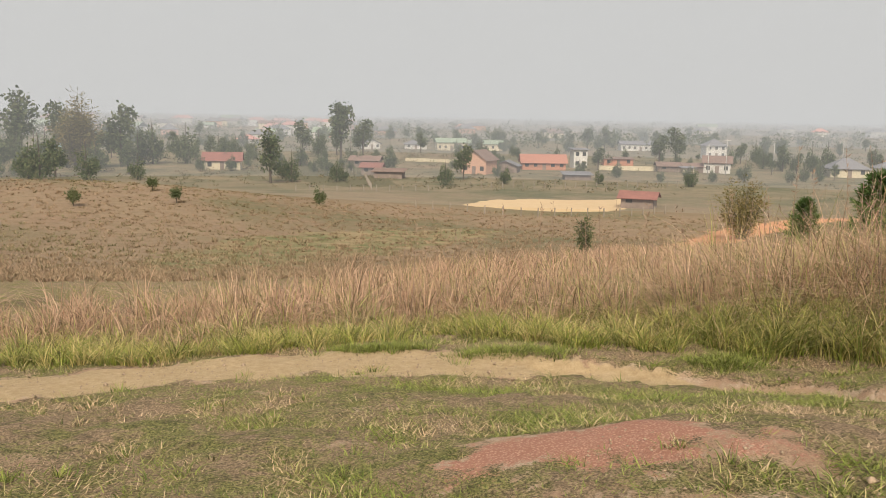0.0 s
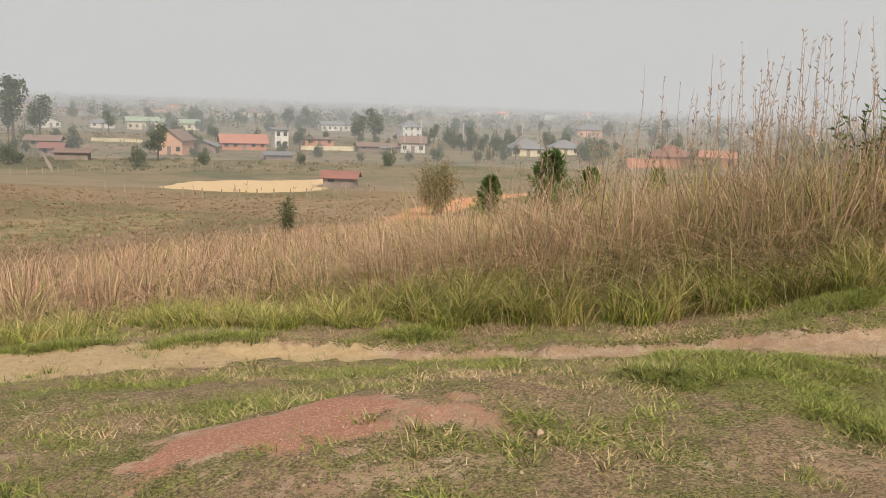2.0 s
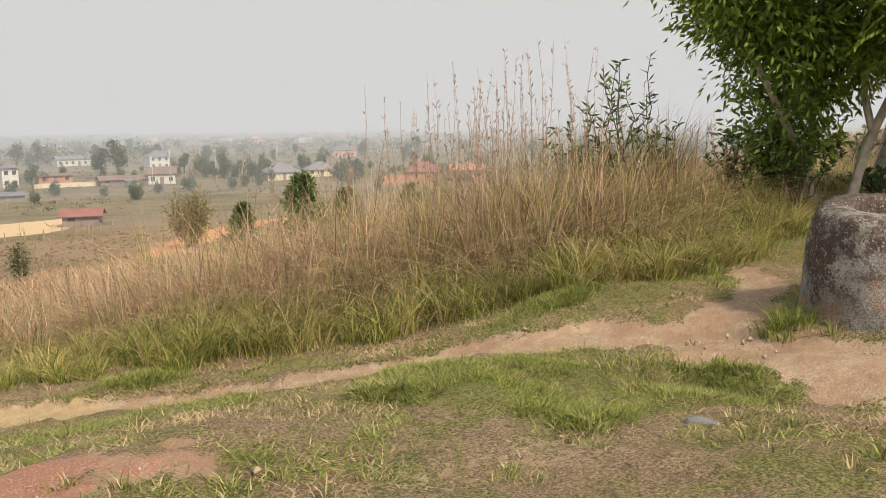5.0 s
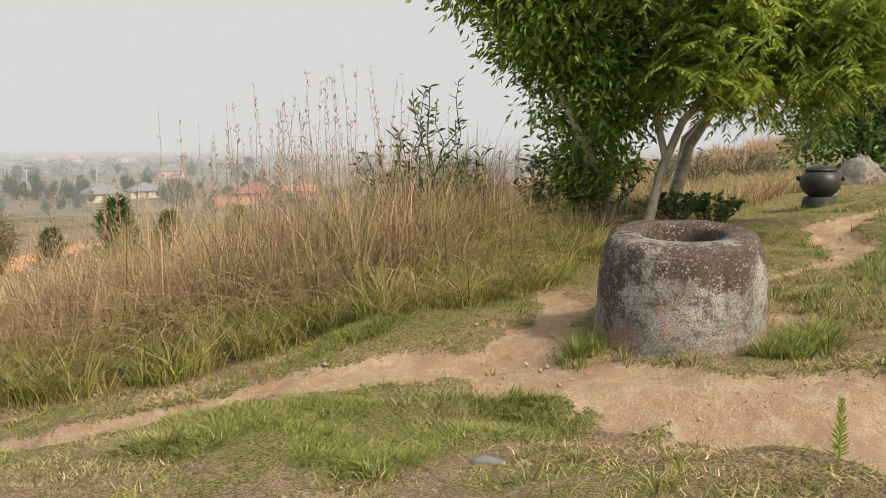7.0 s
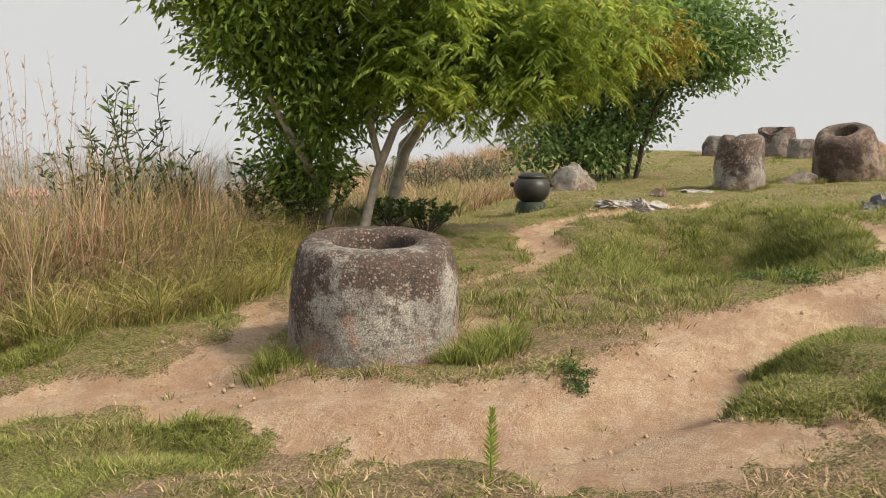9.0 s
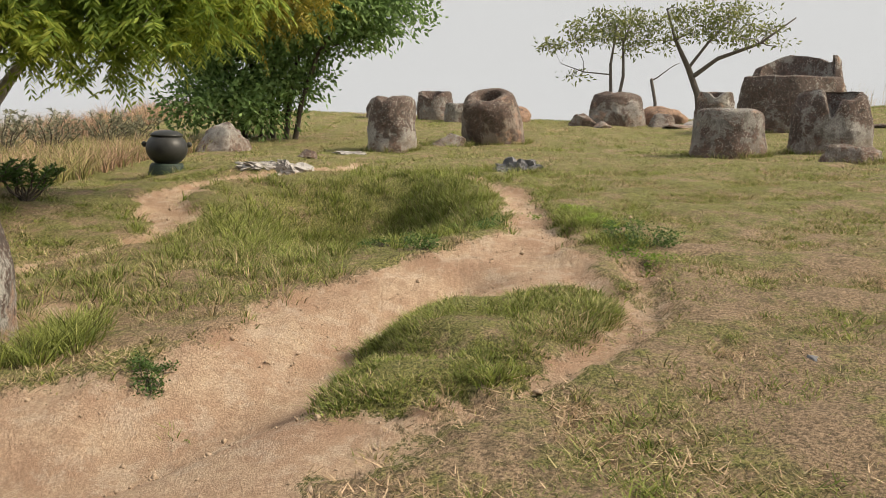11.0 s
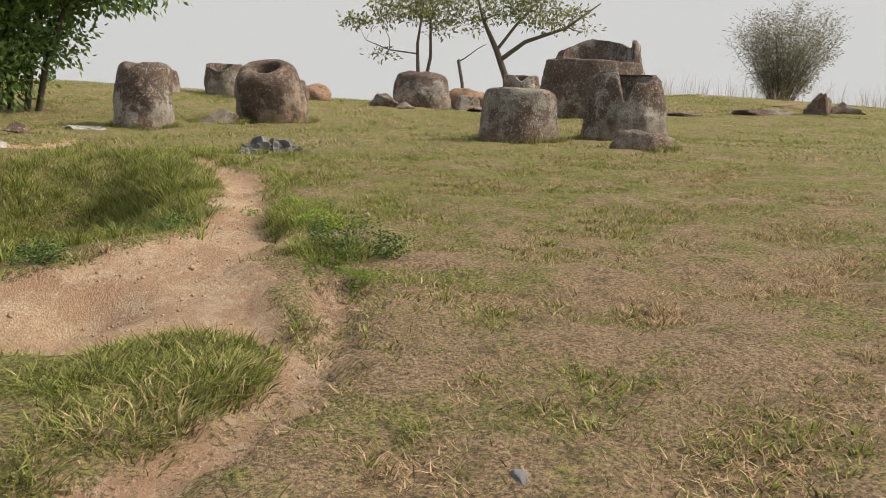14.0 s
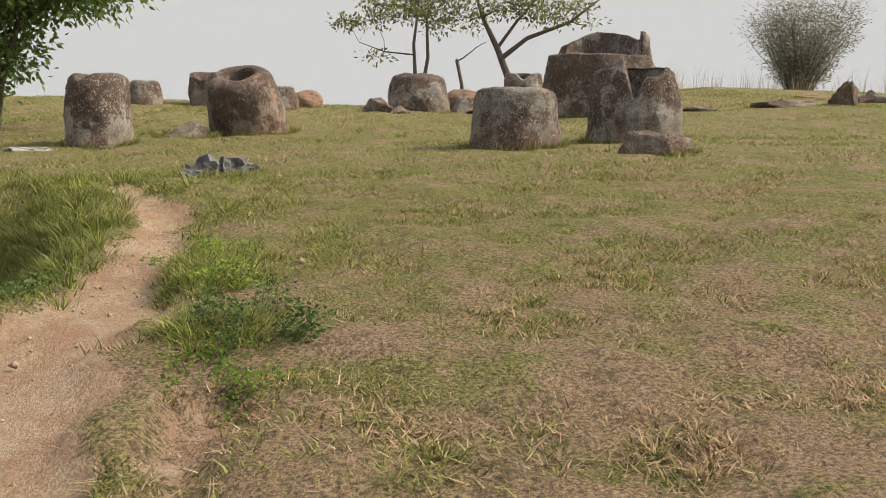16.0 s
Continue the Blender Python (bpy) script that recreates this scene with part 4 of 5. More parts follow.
def foliage(name, centre, direction, length, width, mat, parent=None, fold=0.25):
    """Single leaves: folded lozenges at the centres, each along its direction."""
    n = len(centre)
    d = direction / np.linalg.norm(direction, axis=1)[:, None]
    s = np.cross(d, rng.normal(0, 1, (n, 3)))
    s /= np.linalg.norm(s, axis=1)[:, None]
    up = np.cross(s, d)
    L, W = length[:, None], width[:, None]
    mid = centre + d * L * 0.42
    v = np.stack([centre, mid + s * W / 2 + up * W * fold, centre + d * L, mid - s * W / 2 + up * W * fold], 1).reshape(-1, 3)
    loops = (np.arange(n)[:, None] * 4 + np.array([0, 1, 2, 0, 2, 3])[None]).ravel()
    return fast_mesh(name, v, loops, np.arange(2 * n) * 3, mat, (), parent, False)


def in_balls(balls, n):
    """Points inside ellipsoids (x, y, z, rx, ry, rz), more in the larger and towards the rim."""
    vol = np.array([b[3] * b[4] * b[5] for b in balls])
    pick = rng.choice(len(balls), n, p=vol / vol.sum())
    v = rng.normal(0, 1, (n, 3))
    v /= np.linalg.norm(v, axis=1)[:, None]
    r = rng.uniform(0.15, 1, n) ** 0.45
    B = np.array(balls)[pick]
    return B[:, :3] + v * r[:, None] * B[:, 3:6]


def leafy_tree(name, trunks, balls, clumps, per, spread, leaf, mat, bark, label, category="tree", droop=0.5, twig=0.012, parent_at=None):
    """Trunks as rows of (point, radius); clumps of leaves inside the balls, each borne by a limb."""
    root = new(name)
    base = Vector(trunks[0][0][0])
    root.location = base
    centres = in_balls(balls, clumps)
    paths = [[(Vector(p) - base, r) for p, r in t] for t in trunks]
    joints = [(p, r) for t in paths for p, r in t[1:]]
    for c in centres:
        c = Vector(c) - base
        p, r = min(joints, key=lambda q: (q[0] - c).length + 0.6 * max(0, q[0].z - c.z) + rng.uniform(0, 0.5))
        if (p - c).length > 0.08:
            path = limb(p, c, min(r * 0.6, twig * 2.2), twig * 0.35, 0.06, 0.09, 5)
            paths.append(path)
            joints.append((Vector(path[3][0]), path[3][1]))
    v, f = tubes(paths, 6)
    mesh_ob("trunk", v, f, bark, root)
    n = clumps * per
    c = np.repeat(centres, per, 0) - np.array(base)
    off = rng.normal(0, 1, (n, 3)) * np.array(spread)
    d = off / np.array(spread) * 0.6 + rng.normal(0, 0.6, (n, 3))
    d[:, 2] -= droop
    foliage("crown", c + off, d, rng.uniform(0.7, 1.25, n) * leaf[0], rng.uniform(0.7, 1.2, n) * leaf[1], mat, root)
    return tagged(root, label, category)


def feathery_tree(name, trunks, balls, clumps, sprays, mat, bark, label, leaflet=(0.09, 0.02), reach=0.27):
    """A tree of feathery leaves: each clump bears drooping sprays with leaflets in pairs."""
    root = new(name)
    base = Vector(trunks[0][0][0])
    root.location = base
    centres = in_balls(balls, clumps)
    paths = [[(Vector(p) - base, r) for p, r in t] for t in trunks]
    joints = [(p, r) for t in paths for p, r in t[2:]]
    for c in centres:
        c = Vector(c) - base
        p, r = min(joints, key=lambda q: (q[0] - c).length + 0.7 * max(0, q[0].z - c.z) + rng.uniform(0, 0.4))
        if (p - c).length > 0.08:
            path = limb(p, c, min(r * 0.55, 0.026), 0.005, 0.06, 0.1, 5)
            paths.append(path)
            joints.append((Vector(path[3][0]), path[3][1]))
    v, f = tubes(paths, 6)
    mesh_ob("trunk", v, f, bark, root)
    n = clumps * sprays
    foot = np.repeat(centres, sprays, 0) - np.array(base) + rng.normal(0, 0.13, (n, 3))
    way = rng.normal(0, 1, (n, 3)) * np.array([1, 1, 0.45])
    way /= np.linalg.norm(way, axis=1)[:, None]
    side = np.cross(way, np.array([0, 0, 1.0]))
    side /= np.linalg.norm(side, axis=1)[:, None]
    size = rng.uniform(0.7, 1.3, n)
    cs, ds, ls = [], [], []
    for k in range(8):
        t = 0.15 + 0.85 * k / 7
        p = foot + way * (reach * t * size)[:, None]
        p[:, 2] -= 0.55 * reach * t * t * size
        for sgn in (-1, 1):
            d = way * 0.75 + side * sgn + np.array([0, 0, -0.5 - 0.5 * t])
            cs.append(p)
            ds.append(d + rng.normal(0, 0.12, d.shape))
            ls.append(size * (1.1 - 0.45 * abs(t - 0.45)))
    L = np.concatenate(ls)
    foliage("crown", np.concatenate(cs), np.concatenate(ds), L * leaflet[0], L * leaflet[1], mat, root)
    return tagged(root, label, "tree")


def main_trees():
    g = zat(10.21, 5.15) - 0.08
    T = [[((10.21, 5.15, g), 0.075), ((10.33, 5.12, g + 0.4), 0.06), ((10.42, 5.05, g + 0.85), 0.055), ((10.42, 4.8, g + 1.4), 0.048), ((10.6, 4.4, g + 1.85), 0.04), ((10.9, 3.8, g + 2.5), 0.025)],
         [((10.42, 5.0, g + 0.9), 0.045), ((10.35, 5.1, g + 1.4), 0.045), ((10.3, 5.05, g + 2.2), 0.035), ((10.2, 4.9, g + 3.3), 0.02)],
         [((11.2, 5.3, g - 0.1), 0.10), ((11.22, 5.28, g + 0.5), 0.09), ((11.3, 5.15, g + 1.1), 0.075), ((11.5, 4.9, g + 1.6), 0.055), ((11.5, 4.3, g + 2.4), 0.04), ((11.6, 3.4, g + 2.9), 0.02)]]
    balls = [(10.6, 3.9, 3.0, 1.3, 1.4, 0.75), (11.1, 3.1, 3.2, 1.2, 1.2, 0.7), (10.2, 4.7, 4.0, 1.5, 1.4, 1.0), (10.3, 4.6, 2.55, 0.8, 0.8, 0.35), (10.7, 3.7, 2.5, 1.0, 1.1, 0.35)]
    feathery_tree("feathery_tree", T, balls, 330, 15, LEAF, BARK, "feathery yellow-green tree with forked pale trunks", (0.10, 0.026), 0.28)
    T = [[((10.6, 5.84, g), 0.09), ((10.4, 5.8, g + 0.4), 0.08), ((10.1, 5.75, g + 0.75), 0.065), ((9.7, 5.7, g + 1.1), 0.05), ((9.3, 5.8, g + 1.7), 0.035), ((8.9, 6.1, g + 2.4), 0.02)],
         [((10.35, 5.78, g + 0.45), 0.06), ((10.35, 5.7, g + 0.9), 0.055), ((10.2, 5.7, g + 1.6), 0.045), ((9.8, 5.6, g + 2.6), 0.035), ((9.6, 5.6, g + 3.5), 0.02)]]
    balls = [(9.5, 5.8, 3.2, 0.95, 0.9, 0.7), (10.0, 5.7, 2.4, 0.85, 0.7, 0.6), (10.1, 5.9, 1.5, 0.6, 0.5, 0.5), (8.85, 6.2, 3.75, 0.8, 0.75, 0.6), (8.6, 6.3, 4.4, 0.8, 0.8, 0.5), (9.5, 5.6, 4.3, 1.2, 1.2, 0.8)]
    leafy_tree("leafy_tree", T, balls, 460, 88, (0.19, 0.19, 0.12), (0.12, 0.042), LEAF_MID, BARK, "dark green leafy tree with leaning trunks", droop=0.5, twig=0.012)
    T = [[((11.6, 5.6, g - 0.1), 0.04), ((11.65, 5.4, g + 1.2), 0.035), ((11.7, 4.4, g + 2.2), 0.028), ((11.8, 2.8, g + 2.6), 0.012)]]
    feathery_tree("olive_tree", T, [(11.9, 2.4, 3.1, 0.65, 0.75, 0.35), (11.7, 3.0, 3.4, 0.6, 0.6, 0.4)], 60, 15, LEAF_OLIVE, BARK, "slim tree with drooping olive-brown feathery leaves")


LEAF_MID = leaf_material("mid_green_leaves", (0.07, 0.125, 0.03), (0.20, 0.31, 0.055), (0.38, 0.48, 0.09), 0.52)
LEAF_OLIVE = leaf_material("olive_leaves", (0.11, 0.13, 0.02), (0.22, 0.22, 0.03), (0.36, 0.29, 0.05))
# Grey-green lightened for the skyline bamboo, with some haze put into the colour.
LEAF_GREY = leaf_material("grey_green_leaves", (0.14, 0.15, 0.09), (0.24, 0.24, 0.16), (0.30, 0.29, 0.2), 0.35)
main_trees()
LEAF_BROAD = leaf_material("broad_leaves", (0.07, 0.13, 0.04), (0.17, 0.27, 0.08), (0.28, 0.40, 0.14), 0.45)


def dark_tree():
    g = zat(22.9, 5.4)
    T = [[((22.9 + dx, 5.4 + dy, g - 0.1), 0.07), ((22.9 + dx * 1.3, 5.4 + dy * 1.3, g + 0.9), 0.06), ((22.9 + dx * 2.2, 5.4 + dy * 2, g + 2.0), 0.05), ((22.9 + dx * 3, 5.2 + dy * 3.4, g + 3.4), 0.03)] for dx, dy in ((0, 0), (0.2, 0.35), (-0.1, -0.35), (0.1, 0.7), (-0.2, -0.6))]
    balls = [(22.7, 6.0, 2.9, 1.6, 2.0, 1.1), (22.4, 5.0, 4.4, 1.9, 2.6, 1.5), (22.6, 3.1, 4.3, 1.4, 1.5, 0.9), (22.2, 6.4, 1.9, 1.2, 1.5, 0.6)]
    leafy_tree("dark_leafy_tree", T, balls, 420, 70, (0.27, 0.27, 0.17), (0.16, 0.08), LEAF_BROAD, BARK_DARK, "broad dark green tree with many slim trunks", droop=0.3)


dark_tree()


def umbrella_tree():
    g, grow, eye = 2.1, 1.42, Vector((4.1, -1.5, 1.72))
    T = [[((26.6, -5.8, g - 0.7), 0.14), ((26.6, -5.6, g + 0.5), 0.10), ((26.6, -5.3, g + 1.2), 0.085), ((26.5, -4.9, g + 1.9), 0.05), ((26.4, -4.6, g + 2.7), 0.025)],
         [((26.6, -5.4, g + 0.95), 0.07), ((26.4, -6.0, g + 1.45), 0.055), ((26.2, -7.0, g + 1.85), 0.04), ((26.0, -7.8, g + 2.5), 0.018)],
         [((26.6, -5.3, g + 1.2), 0.05), ((26.7, -5.8, g + 1.9), 0.04), ((26.7, -6.4, g + 2.6), 0.02)]]
    balls = [(26.4, -5.0, 4.35, 1.0, 1.5, 0.4), (26.2, -6.6, 4.15, 1.0, 1.2, 0.4), (26.5, -4.2, 3.85, 0.8, 0.9, 0.3), (26.3, -5.8, 4.75, 0.9, 1.4, 0.25)]
    big = leafy_tree("umbrella_tree", T, balls, 120, 20, (0.16, 0.17, 0.05), (0.13, 0.05), LEAF_UMB, BARK_GREY, "sparse flat-topped tree with a forked grey trunk", droop=0.15, twig=0.014)
    T = [[((26.2, -3.1, g - 0.7), 0.06), ((26.2, -3.25, g + 0.5), 0.05), ((26.2, -3.2, g + 1.2), 0.04), ((26.1, -3.3, g + 2.2), 0.02)],
         [((26.2, -3.3, g - 0.7), 0.06), ((26.2, -3.55, g + 0.9), 0.045), ((26.2, -3.5, g + 1.8), 0.03), ((26.1, -3.7, g + 2.4), 0.015)],
         [((26.2, -3.2, g + 0.95), 0.02), ((26.2, -2.5, g + 1.0), 0.016), ((26.2, -1.9, g + 1.2), 0.008)]]
    balls = [(26.2, -2.9, 4.1, 0.9, 1.1, 0.35), (26.2, -1.9, 3.75, 0.6, 0.6, 0.25), (26.2, -2.1, 3.0, 0.5, 0.55, 0.14), (26.2, -3.6, 4.5, 0.9, 1.0, 0.25)]
    slim = leafy_tree("umbrella_tree", T, balls, 82, 20, (0.15, 0.16, 0.05), (0.13, 0.05), LEAF_UMB, BARK_GREY, "sparse twin-stemmed tree rising behind a stone jar", droop=0.15, twig=0.012)
    for tree in (big, slim):
        tree.location, tree.scale = eye + (tree.location - eye) * grow, (grow, grow, grow)
    root = new("dead_stem")
    v, f = tubes([[((0, 0, -0.2), 0.05), ((0.0, 0.05, 0.5), 0.045), ((0, 0.18, 1.05), 0.045), ((0, 0.17, 1.1), 0.02)], limb((0, 0.15, 1.05), (0, -0.5, 1.5), 0.02, 0.008)], 6)
    mesh_ob("stem", v, f, BARK_GREY, root)
    root.location, root.scale = (34.0, -5.5, zat(34.0, -5.5)), (1.4, 1.4, 1.4)
    tagged(root, "dead grey stem with one bare twig", "dead tree")


LEAF_UMB = leaf_material("umbrella_leaves", (0.08, 0.10, 0.03), (0.17, 0.20, 0.06), (0.26, 0.27, 0.09), 0.45)
BARK_GREY = plain_material("grey_bark", (0.16, 0.14, 0.12), (0.09, 0.08, 0.07), 0.9, 10, 0, 0.8)
umbrella_tree()


def bamboo(name, x, y, stems, high, fan, leaf, per, mat, label, category="bamboo", z=None):
    """A clump of thin stems that fan out, with small leaves all along them."""
    g = zat(x, y) if z is None else z
    root = new(name)
    root.location = (x, y, g)
    paths, cs, ds = [], [], []
    for i in range(stems):
        a, r = rng.uniform(0, 2 * math.pi), rng.uniform(0, 1) ** 0.6 * fan
        h = high * rng.uniform(0.6, 1.0) * (1 - 0.35 * r / max(fan, 0.01))
        foot = Vector((math.cos(a) * r * 0.18, math.sin(a) * r * 0.18, -0.1))
        path = limb(foot, (math.cos(a) * r, math.sin(a) * r, h), 0.012 * high / 4, 0.003, 0.05, 0.03, 7)
        paths.append(path)
        for k in range(per):
            t = rng.uniform(0.15, 1) * 6.99
            p = path[int(t)][0].lerp(path[int(t) + 1][0], t % 1)
            w = Vector(rng.normal(0, 1, 3))
            w.z = w.z * 0.6 + 0.2
            s = high * rng.uniform(0, 0.09)
            cs.append(p + w.normalized() * s)
            ds.append(w)
            if k % 6 == 0:
                paths.append([(p, 0.005), (p + w.normalized() * s * 1.4, 0.002)])
    v, f = tubes(paths, 4)
    tagged(mesh_ob("stem", v, f, BARK_GREY, root), kind="stuff")
    n = len(cs)
    tagged(foliage("foliage", np.array(cs), np.array(ds), rng.uniform(0.6, 1.2, n) * leaf[0], rng.uniform(0.7, 1.2, n) * leaf[1], mat, root), kind="stuff")
    return tagged(root, label, category)


bamboo("bamboo_clump", 37.2, -18.75, 90, 4.9, 2.3, (0.15, 0.032), 150, LEAF_GREY, "thin grey-green bamboo clump on the skyline")


def shrub(x, y, h, label, stems=9, fan=0.5, leaf=(0.13, 0.034), mat=None, per=26):
    """Upright stems with narrow leaves that point up and out."""
    g = zat(x, y)
    root = new("shrub")
    root.location = (x, y, g)
    paths, cs, ds = [], [], []
    for i in range(stems):
        a, r = rng.uniform(0, 2 * math.pi), rng.uniform(0.2, 1) * fan
        path = limb((0, 0, -0.05), (math.cos(a) * r, math.sin(a) * r, h * rng.uniform(0.6, 1.0)), 0.014, 0.004, 0.04, 0.05, 7)
        paths.append(path)
        for k in range(per):
            t = (0.35 + 0.65 * rng.uniform(0, 1) ** 0.7) * 6.99
            p = path[int(t)][0].lerp(path[int(t) + 1][0], t % 1)
            a2 = rng.uniform(0, 2 * math.pi)
            w = Vector((math.cos(a2), math.sin(a2), rng.uniform(0.0, 1.0)))
            cs.append(p)
            ds.append(w)
    v, f = tubes(paths, 5)
    tagged(mesh_ob("stem", v, f, BARK_DARK, root), kind="stuff")
    n = len(cs)
    tagged(foliage("foliage", np.array(cs), np.array(ds), rng.uniform(0.6, 1.2, n) * leaf[0], rng.uniform(0.7, 1.2, n) * leaf[1], mat or LEAF_DARK, root), kind="stuff")
    return tagged(root, label, "shrub")


shrub(8.5, 7.2, 2.2, "upright weedy shrub with narrow dark leaves above dry grass", 12, 0.7)
shrub(8.1, 7.5, 1.7, "upright weedy shrub with narrow dark leaves above dry grass", 7, 0.4)
shrub(8.9, 7.0, 1.7, "upright weedy shrub with narrow dark leaves above dry grass", 7, 0.5)
for sx, sy, sh in ((9.7, 6.3, 1.1), (9.9, 5.6, 0.9), (10.1, 6.0, 1.0), (10.7, 5.0, 0.45), (11.1, 4.7, 0.45)):
    shrub(sx, sy, sh, "low dark green bush at the foot of the trees", 14, 0.5, (0.09, 0.03), LEAF_DARK, 40)
for sx, sy, sh in ((17.5, 8.0, 1.0), (18.5, 7.4, 0.9), (16.5, 8.4, 1.0), (19.5, 7.3, 0.8)):
    shrub(sx, sy, sh, "low grey-green scrub behind the litter bin", 18, 0.7, (0.10, 0.025), LEAF_GREY, 40)


def young_pine(x, y, h, wide, label):
    """A young pine: a stem with whorls of rising branches, needles all along."""
    g = zat(x, y)
    root = new("young_pine")
    root.location = (x, y, g)
    paths = [[((0, 0, -0.2), 0.05 * h / 3), ((0, 0, h), 0.008)]]
    cs, ds = [], []
    for k in range(int(16)):
        t = 0.08 + 0.9 * k / 16
        for j in range(7):
            a = rng.uniform(0, 2 * math.pi)
            L = wide * 1.35 * (1 - t) ** 0.8 * rng.uniform(0.6, 1.1) + 0.12
            w = Vector((math.cos(a), math.sin(a), rng.uniform(0.5, 1.0))).normalized()
            p = Vector((0, 0, h * t))
            paths.append([(p, 0.012), (p + w * L, 0.004)])
            for m in range(32):
                s = rng.uniform(0.2, 1.0)
                cs.append(p + w * L * s)
                ds.append(w * 1.1 + Vector(rng.normal(0, 0.5, 3)))
    v, f = tubes(paths, 4)
    mesh_ob("trunk", v, f, BARK_DARK, root)
    n = len(cs)
    foliage("foliage", np.array(cs), np.array(ds), rng.uniform(0.7, 1.2, n) * 0.11 * h, np.full(n, 0.014 * h), LEAF_DARK, root)
    return tagged(root, label, "pine")


PINE = "dark green young pine on the grassy slope"
for px, py, ph, pw in ((15.98, 30.1, 2.8, 1.0), (16.3, 36.7, 2.4, 0.75), (30.5, 51.8, 3.5, 1.3), (34.3, 49.4, 3.2, 1.0)):
    young_pine(px, py, ph, pw, PINE)
young_pine(-7.3, 12.4, 2.6, 0.75, "dark green young pine on the grassy slope")

# ---- low weeds on the bare ground ----
def weed(x, y, r, h, label, mat=None, n=260, leaf=(0.026, 0.015)):
    """A creeping weed: short stems with small round leaves."""
    root = new("weed")
    g = zat(x, y)
    root.location = (x, y, g)
    mid = rng.normal(0, r * 0.55, (9, 2))
    of = rng.integers(0, 9, n)
    spot = mid[of] + rng.normal(0, r * 0.16, (n, 2))
    px, py = x + spot[:, 0], y + spot[:, 1]
    pz = lawn_height(px, py) - g + rng.uniform(0.05, 1, n) * h * rng.uniform(0.5, 1.2, 9)[of]
    c = np.stack([px - x, py - y, pz], 1)
    d = rng.normal(0, 1, (n, 3))
    d[:, 2] = np.abs(d[:, 2]) * 0.5
    v, f = tubes([[((q[0] * 0.6, q[1] * 0.6, -0.02), 0.004), (tuple(q), 0.002)] for q in c[::25]], 4)
    tagged(mesh_ob("stem", v, f, BARK_DARK, root), kind="stuff")
    tagged(foliage("foliage", c, d, rng.uniform(0.6, 1.2, n) * leaf[0], rng.uniform(0.6, 1.2, n) * leaf[1], mat or LEAF_MID, root), kind="stuff")
    return tagged(root, label, "weed")


def upright_weed(x, y, h):
    root = new("upright_weed")
    root.location = (x, y, zat(x, y))
    v, f = tubes([[((0, 0, -0.02), 0.006), ((0.01, 0.005, h * 0.6), 0.004), ((0.0, 0.01, h), 0.002)]], 5)
    mesh_ob("stem", v, f, LEAF, root)
    cs, ds = [], []
    for k in range(70):
        t = 0.1 + 0.9 * k / 70
        a = k * 2.4
        cs.append((0.01 * t, 0.005, h * t))
        ds.append((math.cos(a), math.sin(a), 0.5 + t))
    foliage("leaf", np.array(cs), np.array(ds), np.linspace(0.07, 0.03, 70), np.full(70, 0.011), LEAF, root)
    tagged(root, "slender upright green weed with a yellow tip", "weed")


def weeds():
    weed(6.55, 1.32, 0.16, 0.045, "dark creeping weed on the clay path", LEAF_DARK, n=900, leaf=(0.022, 0.012))
    weed(9.12, -1.58, 0.26, 0.15, "dark green leafy weed on bare ground", LEAF_DARK, n=1100)
    weed(8.6, -1.5, 0.25, 0.06, "low brown-green weed on bare ground", LEAF_MID, 400)
    weed(10.2, -1.35, 0.25, 0.07, "low green weed in dry turf", LEAF_MID, 600)
    weed(10.9, -1.1, 0.25, 0.07, "low green weed in dry turf", LEAF_MID, 600)
    weed(9.15, 0.3, 0.3, 0.1, "brown-green weed at the lip of the pit", LEAF_DARK, 700)
    weed(10.0, -0.25, 0.3, 0.1, "brown-green weed at the lip of the pit", LEAF_DARK, 700)
    upright_weed(4.7, 1.12, 0.3)


weeds()

# ---- the village on the plain ----
def box(bm, x0, x1, y0, y1, z0, z1):
    bmesh.ops.create_cube(bm, size=1, matrix=pose((x0 + x1) / 2, (y0 + y1) / 2, (z0 + z1) / 2) @ Matrix.Diagonal((x1 - x0, y1 - y0, z1 - z0, 1)))


def walls(name, a, b):
    return plain_material(name, a, b, 0.85, 0.8)


CREAM, WHITE, PEACH, BRICK, TIMBER, BLUE = (walls(n, a, b) for n, a, b in (
    ("cream_wall", (0.62, 0.55, 0.40), (0.5, 0.44, 0.32)), ("white_wall", (0.64, 0.63, 0.60), (0.5, 0.48, 0.45)), ("peach_wall", (0.62, 0.37, 0.26), (0.52, 0.32, 0.23)),
    ("brick_wall", (0.45, 0.22, 0.15), (0.36, 0.18, 0.12)), ("timber_wall", (0.17, 0.13, 0.11), (0.25, 0.2, 0.17)), ("blue_wall", (0.36, 0.50, 0.52), (0.3, 0.42, 0.45))))
R_RED, R_ORANGE, R_BROWN, R_GREY, R_PINK, R_GREEN = (walls(n, a, b) for n, a, b in (
    ("red_roof", (0.28, 0.12, 0.095), (0.20, 0.09, 0.075)), ("orange_roof", (0.42, 0.19, 0.135), (0.33, 0.16, 0.12)), ("brown_roof", (0.24, 0.16, 0.13), (0.17, 0.12, 0.10)),
    ("grey_roof", (0.15, 0.15, 0.17), (0.22, 0.22, 0.23)), ("pink_roof", (0.55, 0.28, 0.24), (0.45, 0.23, 0.2)), ("green_roof", (0.30, 0.36, 0.27), (0.24, 0.3, 0.22))))
GLASS = plain_material("dark_window", (0.03, 0.035, 0.04), (0.06, 0.06, 0.06), 0.15, 0.5)


